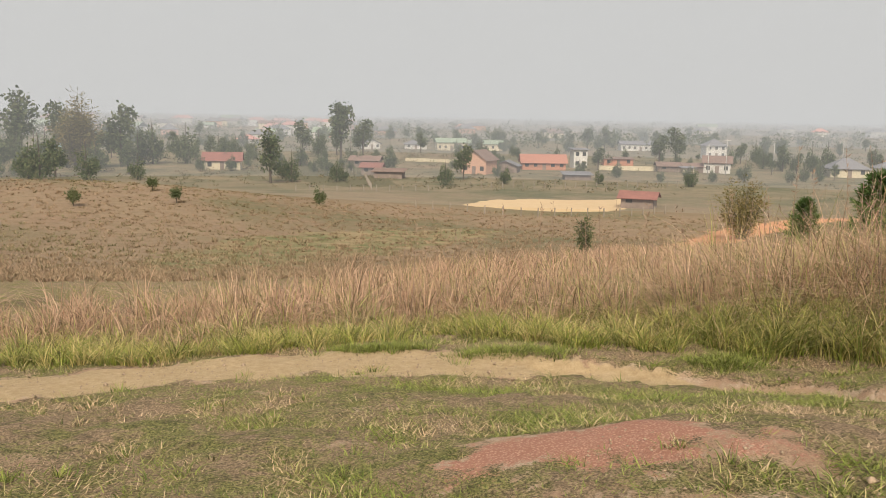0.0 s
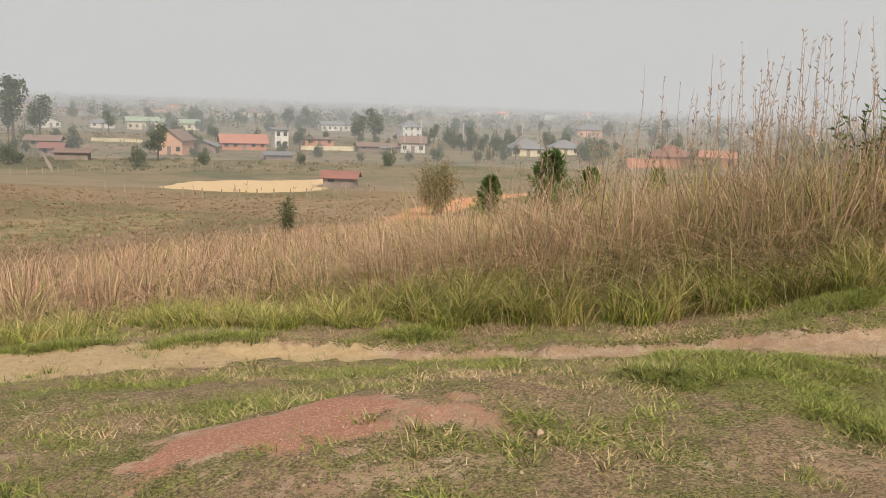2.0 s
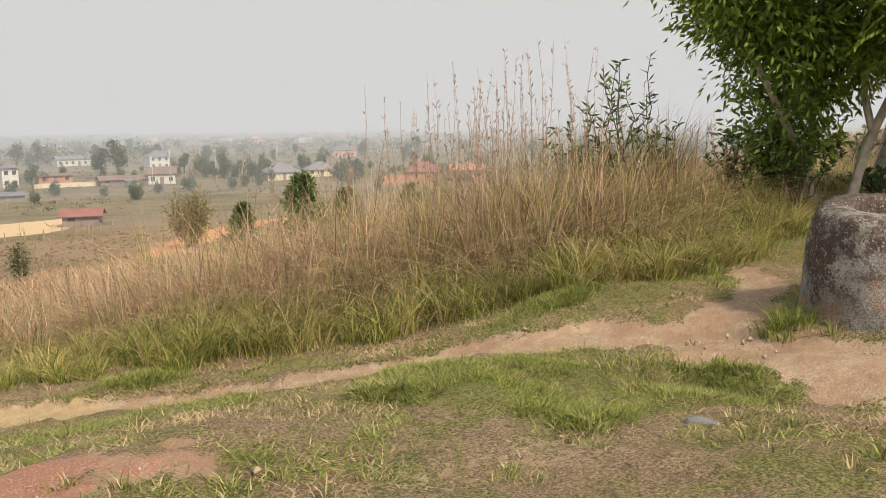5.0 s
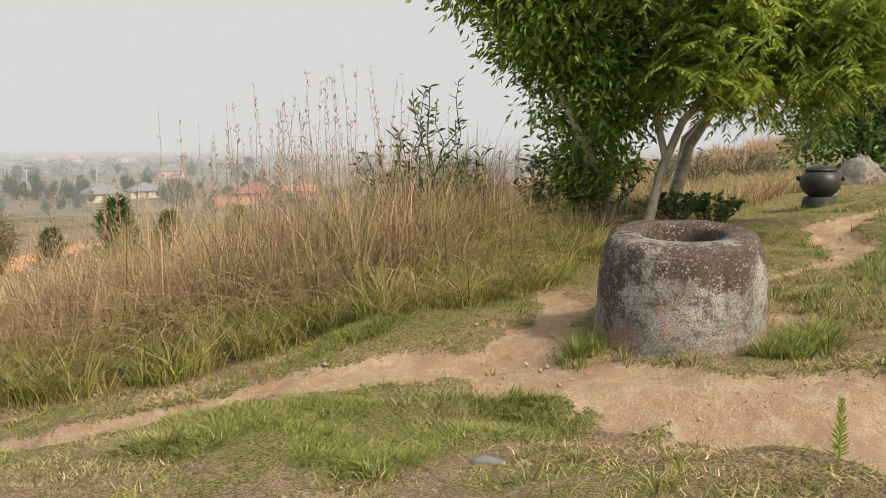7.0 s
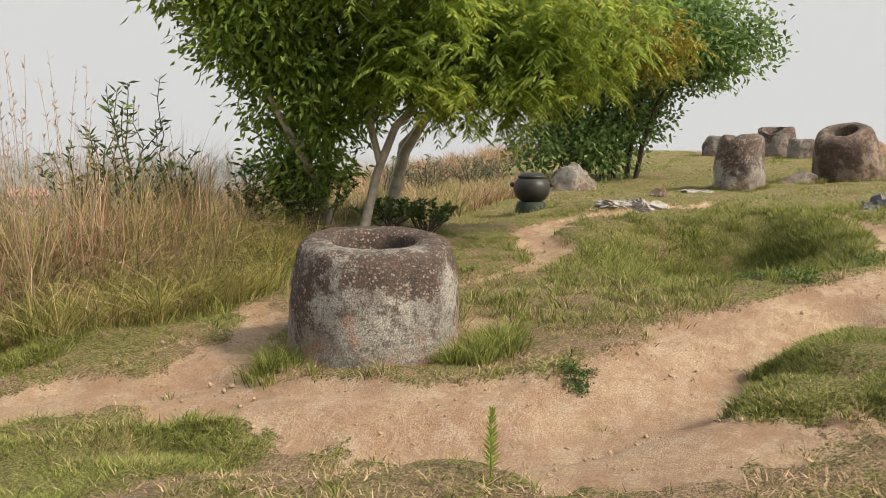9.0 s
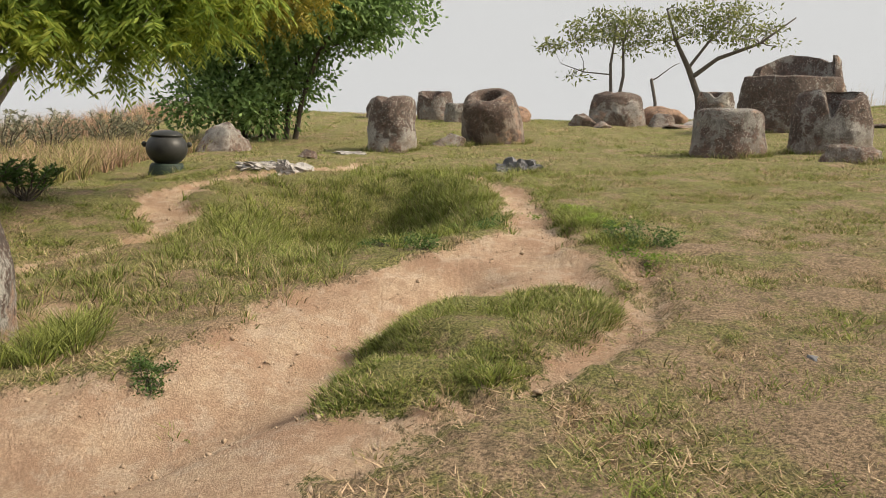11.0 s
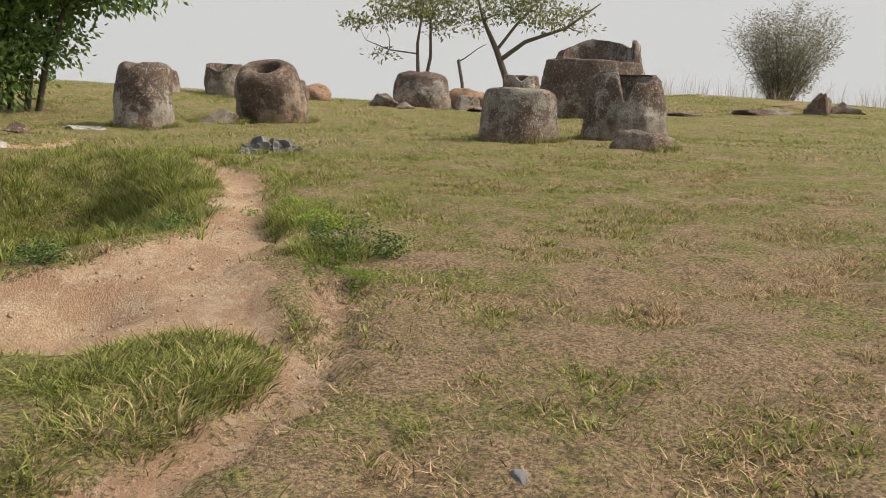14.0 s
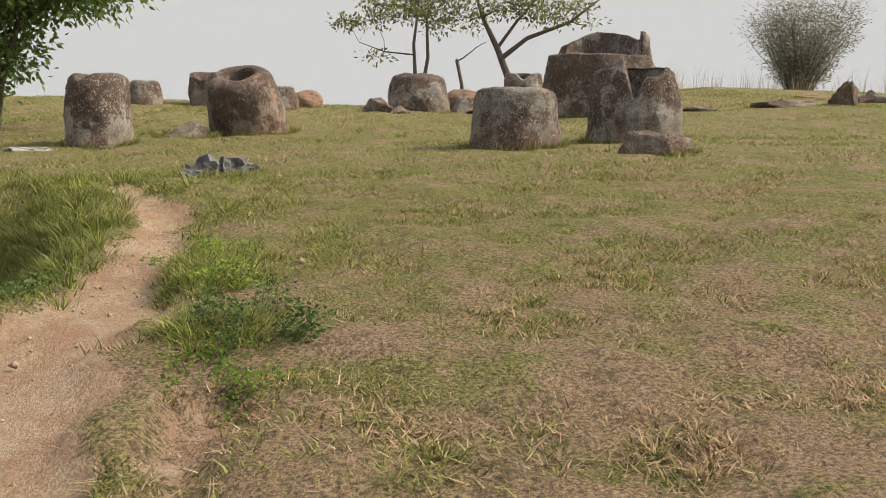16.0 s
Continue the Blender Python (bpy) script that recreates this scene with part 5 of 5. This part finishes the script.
def house(x, y, w, d, h, wall, roof, label, style="gable", rise=1.4, turn=0.0, windows=3, name="house", storeys=1):
    """A house w wide and d deep: walls, a gable or hipped roof with eaves, windows and a door."""
    ob = new(name)
    g = zat(x, y)
    bm = bmesh.new()
    box(bm, -w / 2, w / 2, -d / 2, d / 2, -0.5, h)
    if style == "gable_front":
        vs = [bm.verts.new(p) for p in ((-w / 2, -d / 2, h), (w / 2, -d / 2, h), (0, -d / 2, h + rise - 0.1), (-w / 2, d / 2, h), (w / 2, d / 2, h), (0, d / 2, h + rise - 0.1))]
        bm.faces.new((vs[0], vs[1], vs[2])), bm.faces.new((vs[4], vs[3], vs[5]))
    part("wall", bm, wall, ob)
    e, t = 0.6, 0.12
    bm = bmesh.new()
    W, D = w / 2 + e, d / 2 + e
    if style == "hip":
        r = max(w - d, 0) / 2
        pts = [(-W, -D, h - 0.1), (W, -D, h - 0.1), (W, D, h - 0.1), (-W, D, h - 0.1), (-r, 0, h + rise), (r + 0.01, 0, h + rise)]
        fs = [(0, 1, 5, 4), (1, 2, 5), (2, 3, 4, 5), (3, 0, 4)]
    elif style == "gable":
        pts = [(-W, -D, h - 0.1), (W, -D, h - 0.1), (W, D, h - 0.1), (-W, D, h - 0.1), (-W, 0, h + rise), (W, 0, h + rise)]
        fs = [(0, 1, 5, 4), (2, 3, 4, 5)]
    elif style == "gable_front":
        pts = [(-W, -D, h - 0.25), (0, -D, h + rise), (W, -D, h - 0.25), (-W, D, h - 0.25), (0, D, h + rise), (W, D, h - 0.25)]
        fs = [(0, 1, 4, 3), (1, 2, 5, 4)]
    else:
        pts = [(-W, -D, h), (W, -D, h), (W, D, h + rise), (-W, D, h + rise)]
        fs = [(0, 1, 2, 3)]
    vs = [bm.verts.new(p) for p in pts]
    for q in fs:
        bm.faces.new([vs[i] for i in q])
    bmesh.ops.recalc_face_normals(bm, faces=bm.faces)
    bmesh.ops.solidify(bm, geom=bm.faces[:], thickness=t)
    part("roof", bm, roof, ob)
    for s in range(storeys):
        z0 = h * s / storeys
        for i in range(windows):
            wx = -w / 2 + w * (i + 0.5) / windows
            is_door = s == 0 and i == windows // 2
            bm = bmesh.new()
            ww = min(0.5, w / windows * 0.3)
            box(bm, wx - ww, wx + ww, -d / 2 - 0.05, -d / 2 + 0.05, z0 + (0.0 if is_door else 0.9), z0 + min(2.0, h / storeys - 0.3))
            part("door" if is_door else "window", bm, TIMBER if is_door else GLASS, ob)
    ob.matrix_basis = pose(x, y, g, 0, 0, turn)
    return tagged(ob, label, "house")


def village():
    house(-108.5, 255, 7, 6, 3.4, BLUE, R_BROWN, "small pale blue house under a brown roof", "gable_front", 1.6, 12)
    house(-52.3, 216, 8.9, 6, 2.4, CREAM, R_RED, "low cream house with a long red roof", "gable", 2.0, 8)
    house(-82.7, 389, 8.4, 7, 2.4, WHITE, R_PINK, "white bungalow with a pink hipped roof", "hip", 1.8, 0)
    house(-17.8, 235, 7.8, 5, 2.0, TIMBER, R_BROWN, "brown wooden hut with a rusty roof", "gable", 1.2, -10, 2)
    house(-14.0, 205, 4.5, 4, 2.0, TIMBER, R_RED, "small wooden hut with a red roof", "gable", 1.0, -8, 2)
    house(-9.5, 196, 6.5, 4, 1.5, TIMBER, R_BROWN, "low brown lean-to shed", "shed", 0.5, -8, 1)
    house(-25.3, 355, 7.1, 6, 2.6, WHITE, R_GREY, "white house with a grey roof", "gable_front", 1.6, 20)
    house(-6.7, 363, 9.0, 6, 2.2, WHITE, R_GREY, "white bungalow with a grey hipped roof", "hip", 1.6, 5)
    house(8.0, 357, 12, 7, 3.4, CREAM, R_GREEN, "cream house with arches and a pale green roof", "gable", 1.6, 6, 5)
    house(23.0, 362, 14, 7, 2.8, CREAM, R_GREEN, "long house with a pale green roof", "gable", 1.5, 0, 5)
    house(12.3, 217, 6.5, 8, 3.6, PEACH, R_BROWN, "peach gabled house with a brown roof", "gable_front", 2.4, -24, 3)
    house(19.8, 223, 6.0, 5, 2.0, TIMBER, R_GREY, "dark open shed with a grey roof", "gable_front", 1.2, -15, 1)
    house(31.1, 238, 11.9, 7, 2.0, BRICK, R_ORANGE, "brick house with an orange tiled roof", "gable", 2.2, 0, 5)
    house(42.8, 248, 4.0, 4, 5.2, WHITE, R_GREY, "narrow white house of two storeys", "shed", 0.4, 8, 2, storeys=2)
    house(34.2, 200, 6.0, 4, 1.3, TIMBER, R_GREY, "low shed with a flat grey roof", "shed", 0.5, 0, 1)
    house(57, 262, 9, 5, 2.2, BRICK, R_BROWN, "brick bungalow with a flat brown roof", "shed", 0.4, 0, 3)
    house(65.9, 236.7, 6.2, 5, 1.7, TIMBER, R_BROWN, "brown wooden hut beside a wall", "gable", 1.0, -5, 2)
    house(71.9, 235.8, 5.2, 5, 1.7, TIMBER, R_BROWN, "brown wooden hut beside a wall", "gable", 0.9, 5, 2)
    house(69.0, 229, 3.0, 2.5, 1.5, CREAM, R_GREY, "tiny pale yellow shed", "shed", 0.3, 0, 1)
    house(78.9, 235, 7.0, 6, 2.9, WHITE, R_BROWN, "white and timber house with a brown roof", "gable", 1.8, -18, 3)
    house(107.2, 324.5, 7.5, 7, 4.8, WHITE, R_GREY, "blue-white house of two storeys under a grey roof", "hip", 2.4, 0, 3, storeys=2)
    house(91.9, 384, 15, 7, 3.0, WHITE, R_GREY, "long white house with a veranda", "gable", 1.4, 0, 6)
    house(110.5, 226.4, 9.5, 8, 2.4, CREAM, R_GREY, "bungalow with a dark grey hipped roof", "hip", 2.6, -10)
    house(128.1, 235, 9.0, 8, 2.2, CREAM, R_GREY, "bungalow with a dark grey hipped roof", "hip", 2.3, -20)
    house(132.6, 186.3, 10, 8, 3.0, BRICK, R_RED, "red roofed house behind a brick wall", "hip", 2.6, -25)
    house(32.8, 133.3, 5.0, 4.2, 1.7, TIMBER, R_RED, "weathered wooden field shed with a rusty roof", "gable", 0.9, -22, 2)
    house(150, 190, 9, 7, 2.6, BRICK, R_ORANGE, "unfinished brick house with an orange roof", "gable", 1.6, -30)
    kinds = [(WHITE, R_GREY, "hip", "white house with a grey roof far across the plain"), (CREAM, R_BROWN, "gable", "cream house with a brown roof far across the plain"), (WHITE, R_PINK, "hip", "white house with a pink roof far across the plain"), (PEACH, R_GREY, "hip", "peach house with a grey roof far across the plain"), (WHITE, R_GREEN, "gable", "white house with a pale green roof far across the plain")]
    r = random.Random(5)
    for i in range(58):
        left = i < 40
        a, dist = radians(r.uniform(-26, -5) if left else r.uniform(-5, 48)), r.uniform(430, 1150) if left else r.uniform(420, 1100)
        wa, ro, st, lb = kinds[r.randrange(5)]
        k = dist / 600
        house(math.sin(a) * dist, math.cos(a) * dist, r.uniform(9, 15) * max(k, 0.8), 9, r.uniform(3, 4.5) * max(k, 0.8), wa, ro, lb, st, r.uniform(2, 3.4), r.uniform(-30, 30), 3)
    # a low wall, fences and poles
    for x0, y0, x1, y1, h, mat, lb in ((47.2, 239.3, 63.7, 238.5, 1.1, CREAM, "long low cream garden wall"), (-8, 268, 14, 262, 0.9, CREAM, "long low cream garden wall"), (118, 184, 136, 178, 2.2, BRICK, "orange brick boundary wall")):
        bm = bmesh.new()
        L = math.hypot(x1 - x0, y1 - y0)
        box(bm, 0, L, -0.15, 0.15, -0.5, h)
        box(bm, -0.05, L + 0.05, -0.22, 0.22, h, h + 0.12)
        ob = part("garden_wall", bm, mat)
        ob.matrix_basis = pose(x0, y0, zat(x0, y0), 0, 0, math.degrees(math.atan2(y1 - y0, x1 - x0)))
        tagged(ob, lb, "wall")
    for x, y, h in ((97.2, 241.8, 9.0), (119.5, 247.2, 9.5), (78.2, 225.9, 9.5), (73.5, 226, 8.0)):
        ob = new("power_pole")
        bm = bmesh.new()
        bmesh.ops.create_cone(bm, cap_ends=True, segments=10, radius1=0.13, radius2=0.09, depth=h + 0.5, matrix=pose(0, 0, h / 2 - 0.25))
        part("pole", bm, CONCRETE, ob, "", True)
        bm = bmesh.new()
        box(bm, -0.9, 0.9, -0.07, 0.07, h - 0.5, h - 0.35)
        part("crossarm", bm, CONCRETE, ob)
        ob.location = (x, y, zat(x, y))
        tagged(ob, "pale concrete power pole", "power pole")
    # fence posts round the field
    for pts in ([(-24, 152), (-10, 158), (2, 162)], [(-45, 258), (-30, 230), (-16, 204), (-11, 160)], [(-2, 118), (12, 112), (26, 116), (36, 124)], [(8, 172), (30, 176), (55, 182)]):
        ob = new("fence")
        for (ax, ay), (bx, by) in zip(pts, pts[1:]):
            n = int(math.hypot(bx - ax, by - ay) / 2.2)
            for i in range(n):
                px, py = ax + (bx - ax) * i / n, ay + (by - ay) * i / n
                bm = bmesh.new()
                box(bm, -0.07, 0.07, -0.07, 0.07, -0.3, 1.2)
                q = part("post", bm, TIMBER_PALE, ob)
                q.location = (px, py, zat(px, py))
        tagged(ob, "line of grey wooden fence posts round a field", "fence")


CONCRETE = plain_material("concrete", (0.45, 0.44, 0.42), (0.36, 0.35, 0.33), 0.85, 2)
TIMBER_PALE = plain_material("pale_timber", (0.3, 0.26, 0.22), (0.2, 0.17, 0.14), 0.9, 2)
village()


# ---- trees of the plain ----
def far_tree(kind):
    """A tree of about 10 m, seen from far off: a trunk with limbs and a crown of leaf clumps."""
    root = new("plain_tree")
    balls = {0: [(0, 0, 5.8, 2.3, 2.3, 2.4), (1.0, 0, 8.2, 1.4, 1.4, 1.5), (-1.5, 0.5, 4.4, 1.5, 1.5, 1.6)],
             1: [(0, 0, 5.2, 1.9, 1.9, 3.2), (0.6, 0, 8.3, 1.3, 1.3, 1.6), (-0.9, 0.3, 6.6, 1.3, 1.3, 1.4)],
             2: [(0.4, 0, 8.6, 1.5, 1.5, 1.3), (-1.2, 0, 7.0, 1.2, 1.2, 0.9), (1.3, 0.4, 6.4, 1.2, 1.2, 0.7), (-0.4, 0, 4.6, 0.8, 0.8, 0.5)],
             3: [(0, 0, 2.6, 3.4, 3.4, 2.4), (1.5, 0, 5.0, 2.0, 2.0, 1.8), (-2, 0, 3.6, 1.9, 1.9, 1.8)]}[kind]
    cs = in_balls(balls, 95)
    paths = [[(Vector((0, 0, -0.4)), 0.26), (Vector((0.1, 0, 3)), 0.2), (Vector((0.1, 0.1, 6)), 0.12), (Vector((0.3, 0, 8.5)), 0.05)]]
    for c in cs[:12]:
        c = Vector(c)
        paths.append(limb((0.1, 0, max(1.5, c.z - 1.8)), c, 0.07, 0.02, 0.05, 0.08, 3))
    v, f = tubes(paths, 5)
    mesh_ob("trunk", v, f, BARK_DARK, root)
    per = 9
    n = len(cs) * per
    foliage("crown", np.repeat(cs, per, 0) + rng.normal(0, 0.42, (n, 3)), rng.normal(0, 1, (n, 3)), rng.uniform(0.4, 0.9, n), rng.uniform(0.28, 0.52, n), LEAF_FAR, root)
    return tagged(root, "dusty green tree on the hazy plain", "tree", "trees of the plain")


def plain_trees():
    kinds = [far_tree(k) for k in range(4)]
    # (x, y, kind, height)
    rows = [(-122, 257, 0, 20), (-112, 262, 0, 17), (-79.6, 221, 0, 16), (-76, 235, 3, 11), (-68, 238, 3, 10), (-60.6, 254, 0, 7), (-32.6, 174, 1, 11), (-29, 178, 3, 6), (-26.2, 249, 2, 17),
            (-22.5, 282, 0, 13), (-44, 295, 0, 12), (-38, 290, 3, 8)]
    rows2 = [(7.4, 194, 0, 8), (-10.9, 227, 3, 6.5), (38.3, 474, 3, 9), (37.1, 252, 3, 6), (75.4, 372, 1, 11), (74, 277, 0, 9.5), (80, 279, 0, 12), (99.5, 255, 3, 7), (92, 262, 3, 6), (103.8, 286, 0, 7), (21, 415, 1, 6), (158, 477, 1, 8)]
    rows3 = [(-13.4, 102.7, 3, 2.2), (110, 246, 3, 7), (122, 262, 3, 7.5), (140, 268, 3, 7), (73.8, 200, 3, 5), (62, 205, 3, 3.5), (53, 196, 3, 3), (3, 176, 3, 5), (16, 183, 3, 4), (-20, 182, 3, 5), (90, 205, 3, 4)]
    r = random.Random(11)
    far = []
    for i in range(62):
        a, d = radians(r.uniform(-28, 54)), 235 * math.exp(r.uniform(0, 0.75))
        far.append((math.sin(a) * d, math.cos(a) * d, r.choice((0, 1, 2, 3, 3, 3)), r.uniform(3.5, 8.5)))
    for i in range(48):
        a, d = radians(r.uniform(-12, 42)), r.uniform(185, 330)
        far.append((math.sin(a) * d, math.cos(a) * d, 3, r.uniform(2.0, 4.5)))
    for i in range(105):
        a, d = radians(r.uniform(-27, 50)), 215 * math.exp(r.uniform(0, 0.9))
        far.append((math.sin(a) * d, math.cos(a) * d, r.choice((0, 3, 3, 2)), r.uniform(3.0, 7.5) * (d / 260) ** 0.5))
    for i in range(40):
        a, d = radians(r.uniform(-28, -13)), r.uniform(185, 300)
        far.append((math.sin(a) * d, math.cos(a) * d, r.choice((0, 3, 3)), r.uniform(4, 9)))
    everything = rows + rows2 + rows3 + far
    for x, y, k, h in everything:
        copy_thing(kinds[k], pose(x, y, zat(x, y), 0, 0, r.uniform(0, 360)) @ Matrix.Diagonal((h / 10, h / 10, h / (10 if k != 3 else 7.5), 1)))
    for k, (x, y) in enumerate(((-130, 270), (-33, 300), (60, 330), (-95, 240))):
        kinds[k].matrix_basis = pose(x, y, zat(x, y))
    # round bushes on the bare spur
    for x, y, h in ((-28.8, 88.6, 1.5), (-23.8, 80, 1.7), (-29.8, 71.3, 1.5)):
        g = zat(x, y)
        leafy_tree("round_bush", [[((x, y, g - 0.1), 0.05), ((x, y, g + h * 0.4), 0.03), ((x, y, g + h * 0.7), 0.02)]], [(x, y, g + h * 0.62, 0.42, 0.42, 0.42)], 26, 30, (0.12, 0.12, 0.12), (0.16, 0.09), LEAF_FAR, BARK_DARK, "small round dark bush alone on the dry spur", "bush")
    bamboo("bamboo_grove", -85.1, 208.0, 60, 20, 5.5, (1.3, 0.28), 70, LEAF_BAMBOO, "tall yellowing bamboo grove beside a pale blue house")
    bamboo("bamboo_clump", 29.5, 79.8, 60, 6.6, 2.6, (0.45, 0.08), 60, LEAF_BAMBOO, "low bushy bamboo clump on the plain")
    bamboo("bush", 9.1, 49.2, 26, 2.9, 0.7, (0.22, 0.05), 50, LEAF_FAR, "thin green bush on the slope", "bush")


LEAF_BAMBOO = leaf_material("bamboo_leaves", (0.10, 0.10, 0.035), (0.19, 0.16, 0.06), (0.26, 0.2, 0.09), 0.25)
plain_trees()


def far_woods():
    """Trees beyond the village, mere dots in the haze: clumps of leaves on short stems."""
    n = 950
    a, d = np.radians(rng.uniform(-28, 54, n)), 380 * np.exp(rng.uniform(0, 2.1, n))
    x, y, h = np.sin(a) * d, np.cos(a) * d, rng.uniform(4, 9, n)
    per = 70
    z = lawn_height(x, y) + h * 0.55
    v = rng.normal(0, 1, (n * per, 3)) * np.repeat(np.stack([h * rng.uniform(0.18, 0.5, n), h * 0.3, h * 0.24], 1), per, 0)
    c = np.repeat(np.stack([x, y, z], 1), per, 0) + v
    ob = foliage("far_woods", c, rng.normal(0, 1, (n * per, 3)), np.repeat(h, per) * 0.16, np.repeat(h, per) * 0.1, LEAF_FAR)
    tagged(ob, "dusty trees far off in the haze", "trees", kind="stuff")


far_woods()


def scrub():
    """Low scrub, hedges and weeds over the plain, too many to count."""
    n = 7500
    a, d = np.radians(rng.uniform(-30, 56, n)), 165 * np.exp(rng.uniform(0, 1.9, n))
    x, y = np.sin(a) * d, np.cos(a) * d
    ok = (along(x, y, FIELD) > 1.5) & (along(x, y, CLAY) > 1) & (patchy(x, y, 0.02, 1.0) + 0.6 * patchy(x, y, 0.07) > rng.uniform(-0.9, 0.9, n))
    x, y, d = x[ok], y[ok], d[ok]
    n, per = len(x), 14
    s = rng.uniform(0.15, 0.5, n) * (0.5 + d / 230)
    g = lawn_height(x, y)
    c = np.stack([np.repeat(x, per), np.repeat(y, per), np.repeat(g, per)], 1) + np.abs(rng.normal(0, 1, (n * per, 3))) * np.array([1, 1, 0.55]) * np.repeat(s, per)[:, None] * np.where(rng.uniform(0, 1, (n * per, 3)) < 0.5, -1, 1) * np.array([1, 1, 0]) + np.array([0, 0, 1]) * np.abs(rng.normal(0, 0.6, (n * per, 1))) * np.repeat(s, per)[:, None]
    ob = foliage("scrub", c, rng.normal(0, 1, (n * per, 3)), np.repeat(s, per) * 0.8, np.repeat(s, per) * 0.5, LEAF_SCRUB)
    tagged(ob, "low dusty scrub and hedges across the plain", "scrub", kind="stuff")


LEAF_SCRUB = leaf_material("scrub_leaves", (0.08, 0.09, 0.04), (0.16, 0.14, 0.07), (0.26, 0.19, 0.11), 0.25)
scrub()

# ---- grass over the near ground ----
FRINGE = blade_material("fringe_blades", (0.12, 0.18, 0.028), (0.42, 0.445, 0.085), (0.44, 0.35, 0.12), (0.62, 0.51, 0.24), (0.05, 0.055, 0.018))
MEADOW = blade_material("meadow_blades", (0.14, 0.14, 0.07), (0.26, 0.23, 0.12), (0.21, 0.14, 0.095), (0.38, 0.275, 0.185), (0.15, 0.115, 0.07))
STRAW = plain_material("straw", (0.34, 0.25, 0.18), (0.24, 0.17, 0.13), 0.8, 3)
lawn()
clumps()
tall_grass()
seed_stalks()
crest_reeds()
meadow()


def pebbles():
    """Small stones and clods lying on the bare paths."""
    n = 17000
    x, y = rng.uniform(-4, 13, n), rng.uniform(-2, 8, n)
    x, y, k = keep(x, y, trodden(x, y) * 0.9 + 0.02)
    n = len(x)
    s = rng.uniform(0.004, 0.014, n) * np.where(rng.uniform(0, 1, n) < 0.06, 2.2, 1)
    base = np.array([(1, 0, 0), (-0.4, 0.9, 0.1), (-0.5, -0.8, 0), (0.1, 0.1, 0.9), (0, 0, -0.6)])
    a = rng.uniform(0, 2 * np.pi, n)
    b = base[None] * rng.uniform(0.6, 1.3, (n, 5, 1)) * s[:, None, None]
    v = np.stack([b[..., 0] * np.cos(a)[:, None] - b[..., 1] * np.sin(a)[:, None], b[..., 0] * np.sin(a)[:, None] + b[..., 1] * np.cos(a)[:, None], b[..., 2]], -1)
    v += np.stack([x, y, lawn_height(x, y) + s * 0.3], 1)[:, None]
    tri = np.array([0, 1, 3, 1, 2, 3, 2, 0, 3, 1, 0, 4, 2, 1, 4, 0, 2, 4])
    ob = fast_mesh("pebbles", v.reshape(-1, 3), (np.arange(n)[:, None] * 5 + tri[None]).ravel(), np.arange(n * 6) * 3, CLAY_STONE, smooth=False)
    tagged(ob, "small clay-coloured stones on the bare path", "pebbles", kind="stuff")


pebbles()

# ---- glowing sheets added to imitate haze over the plain ----
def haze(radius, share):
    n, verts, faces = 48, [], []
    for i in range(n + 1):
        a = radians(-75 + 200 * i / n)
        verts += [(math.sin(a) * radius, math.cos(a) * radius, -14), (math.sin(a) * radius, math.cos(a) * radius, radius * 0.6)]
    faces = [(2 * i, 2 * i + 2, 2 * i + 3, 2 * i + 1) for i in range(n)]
    ob = mesh_ob("backdrop_haze_glow", verts, faces, haze_glow_material(share, (0.63, 0.628, 0.618)))
    return tagged(ob, "glowing see-through sheet that imitates haze over the plain", "haze", kind="structure")


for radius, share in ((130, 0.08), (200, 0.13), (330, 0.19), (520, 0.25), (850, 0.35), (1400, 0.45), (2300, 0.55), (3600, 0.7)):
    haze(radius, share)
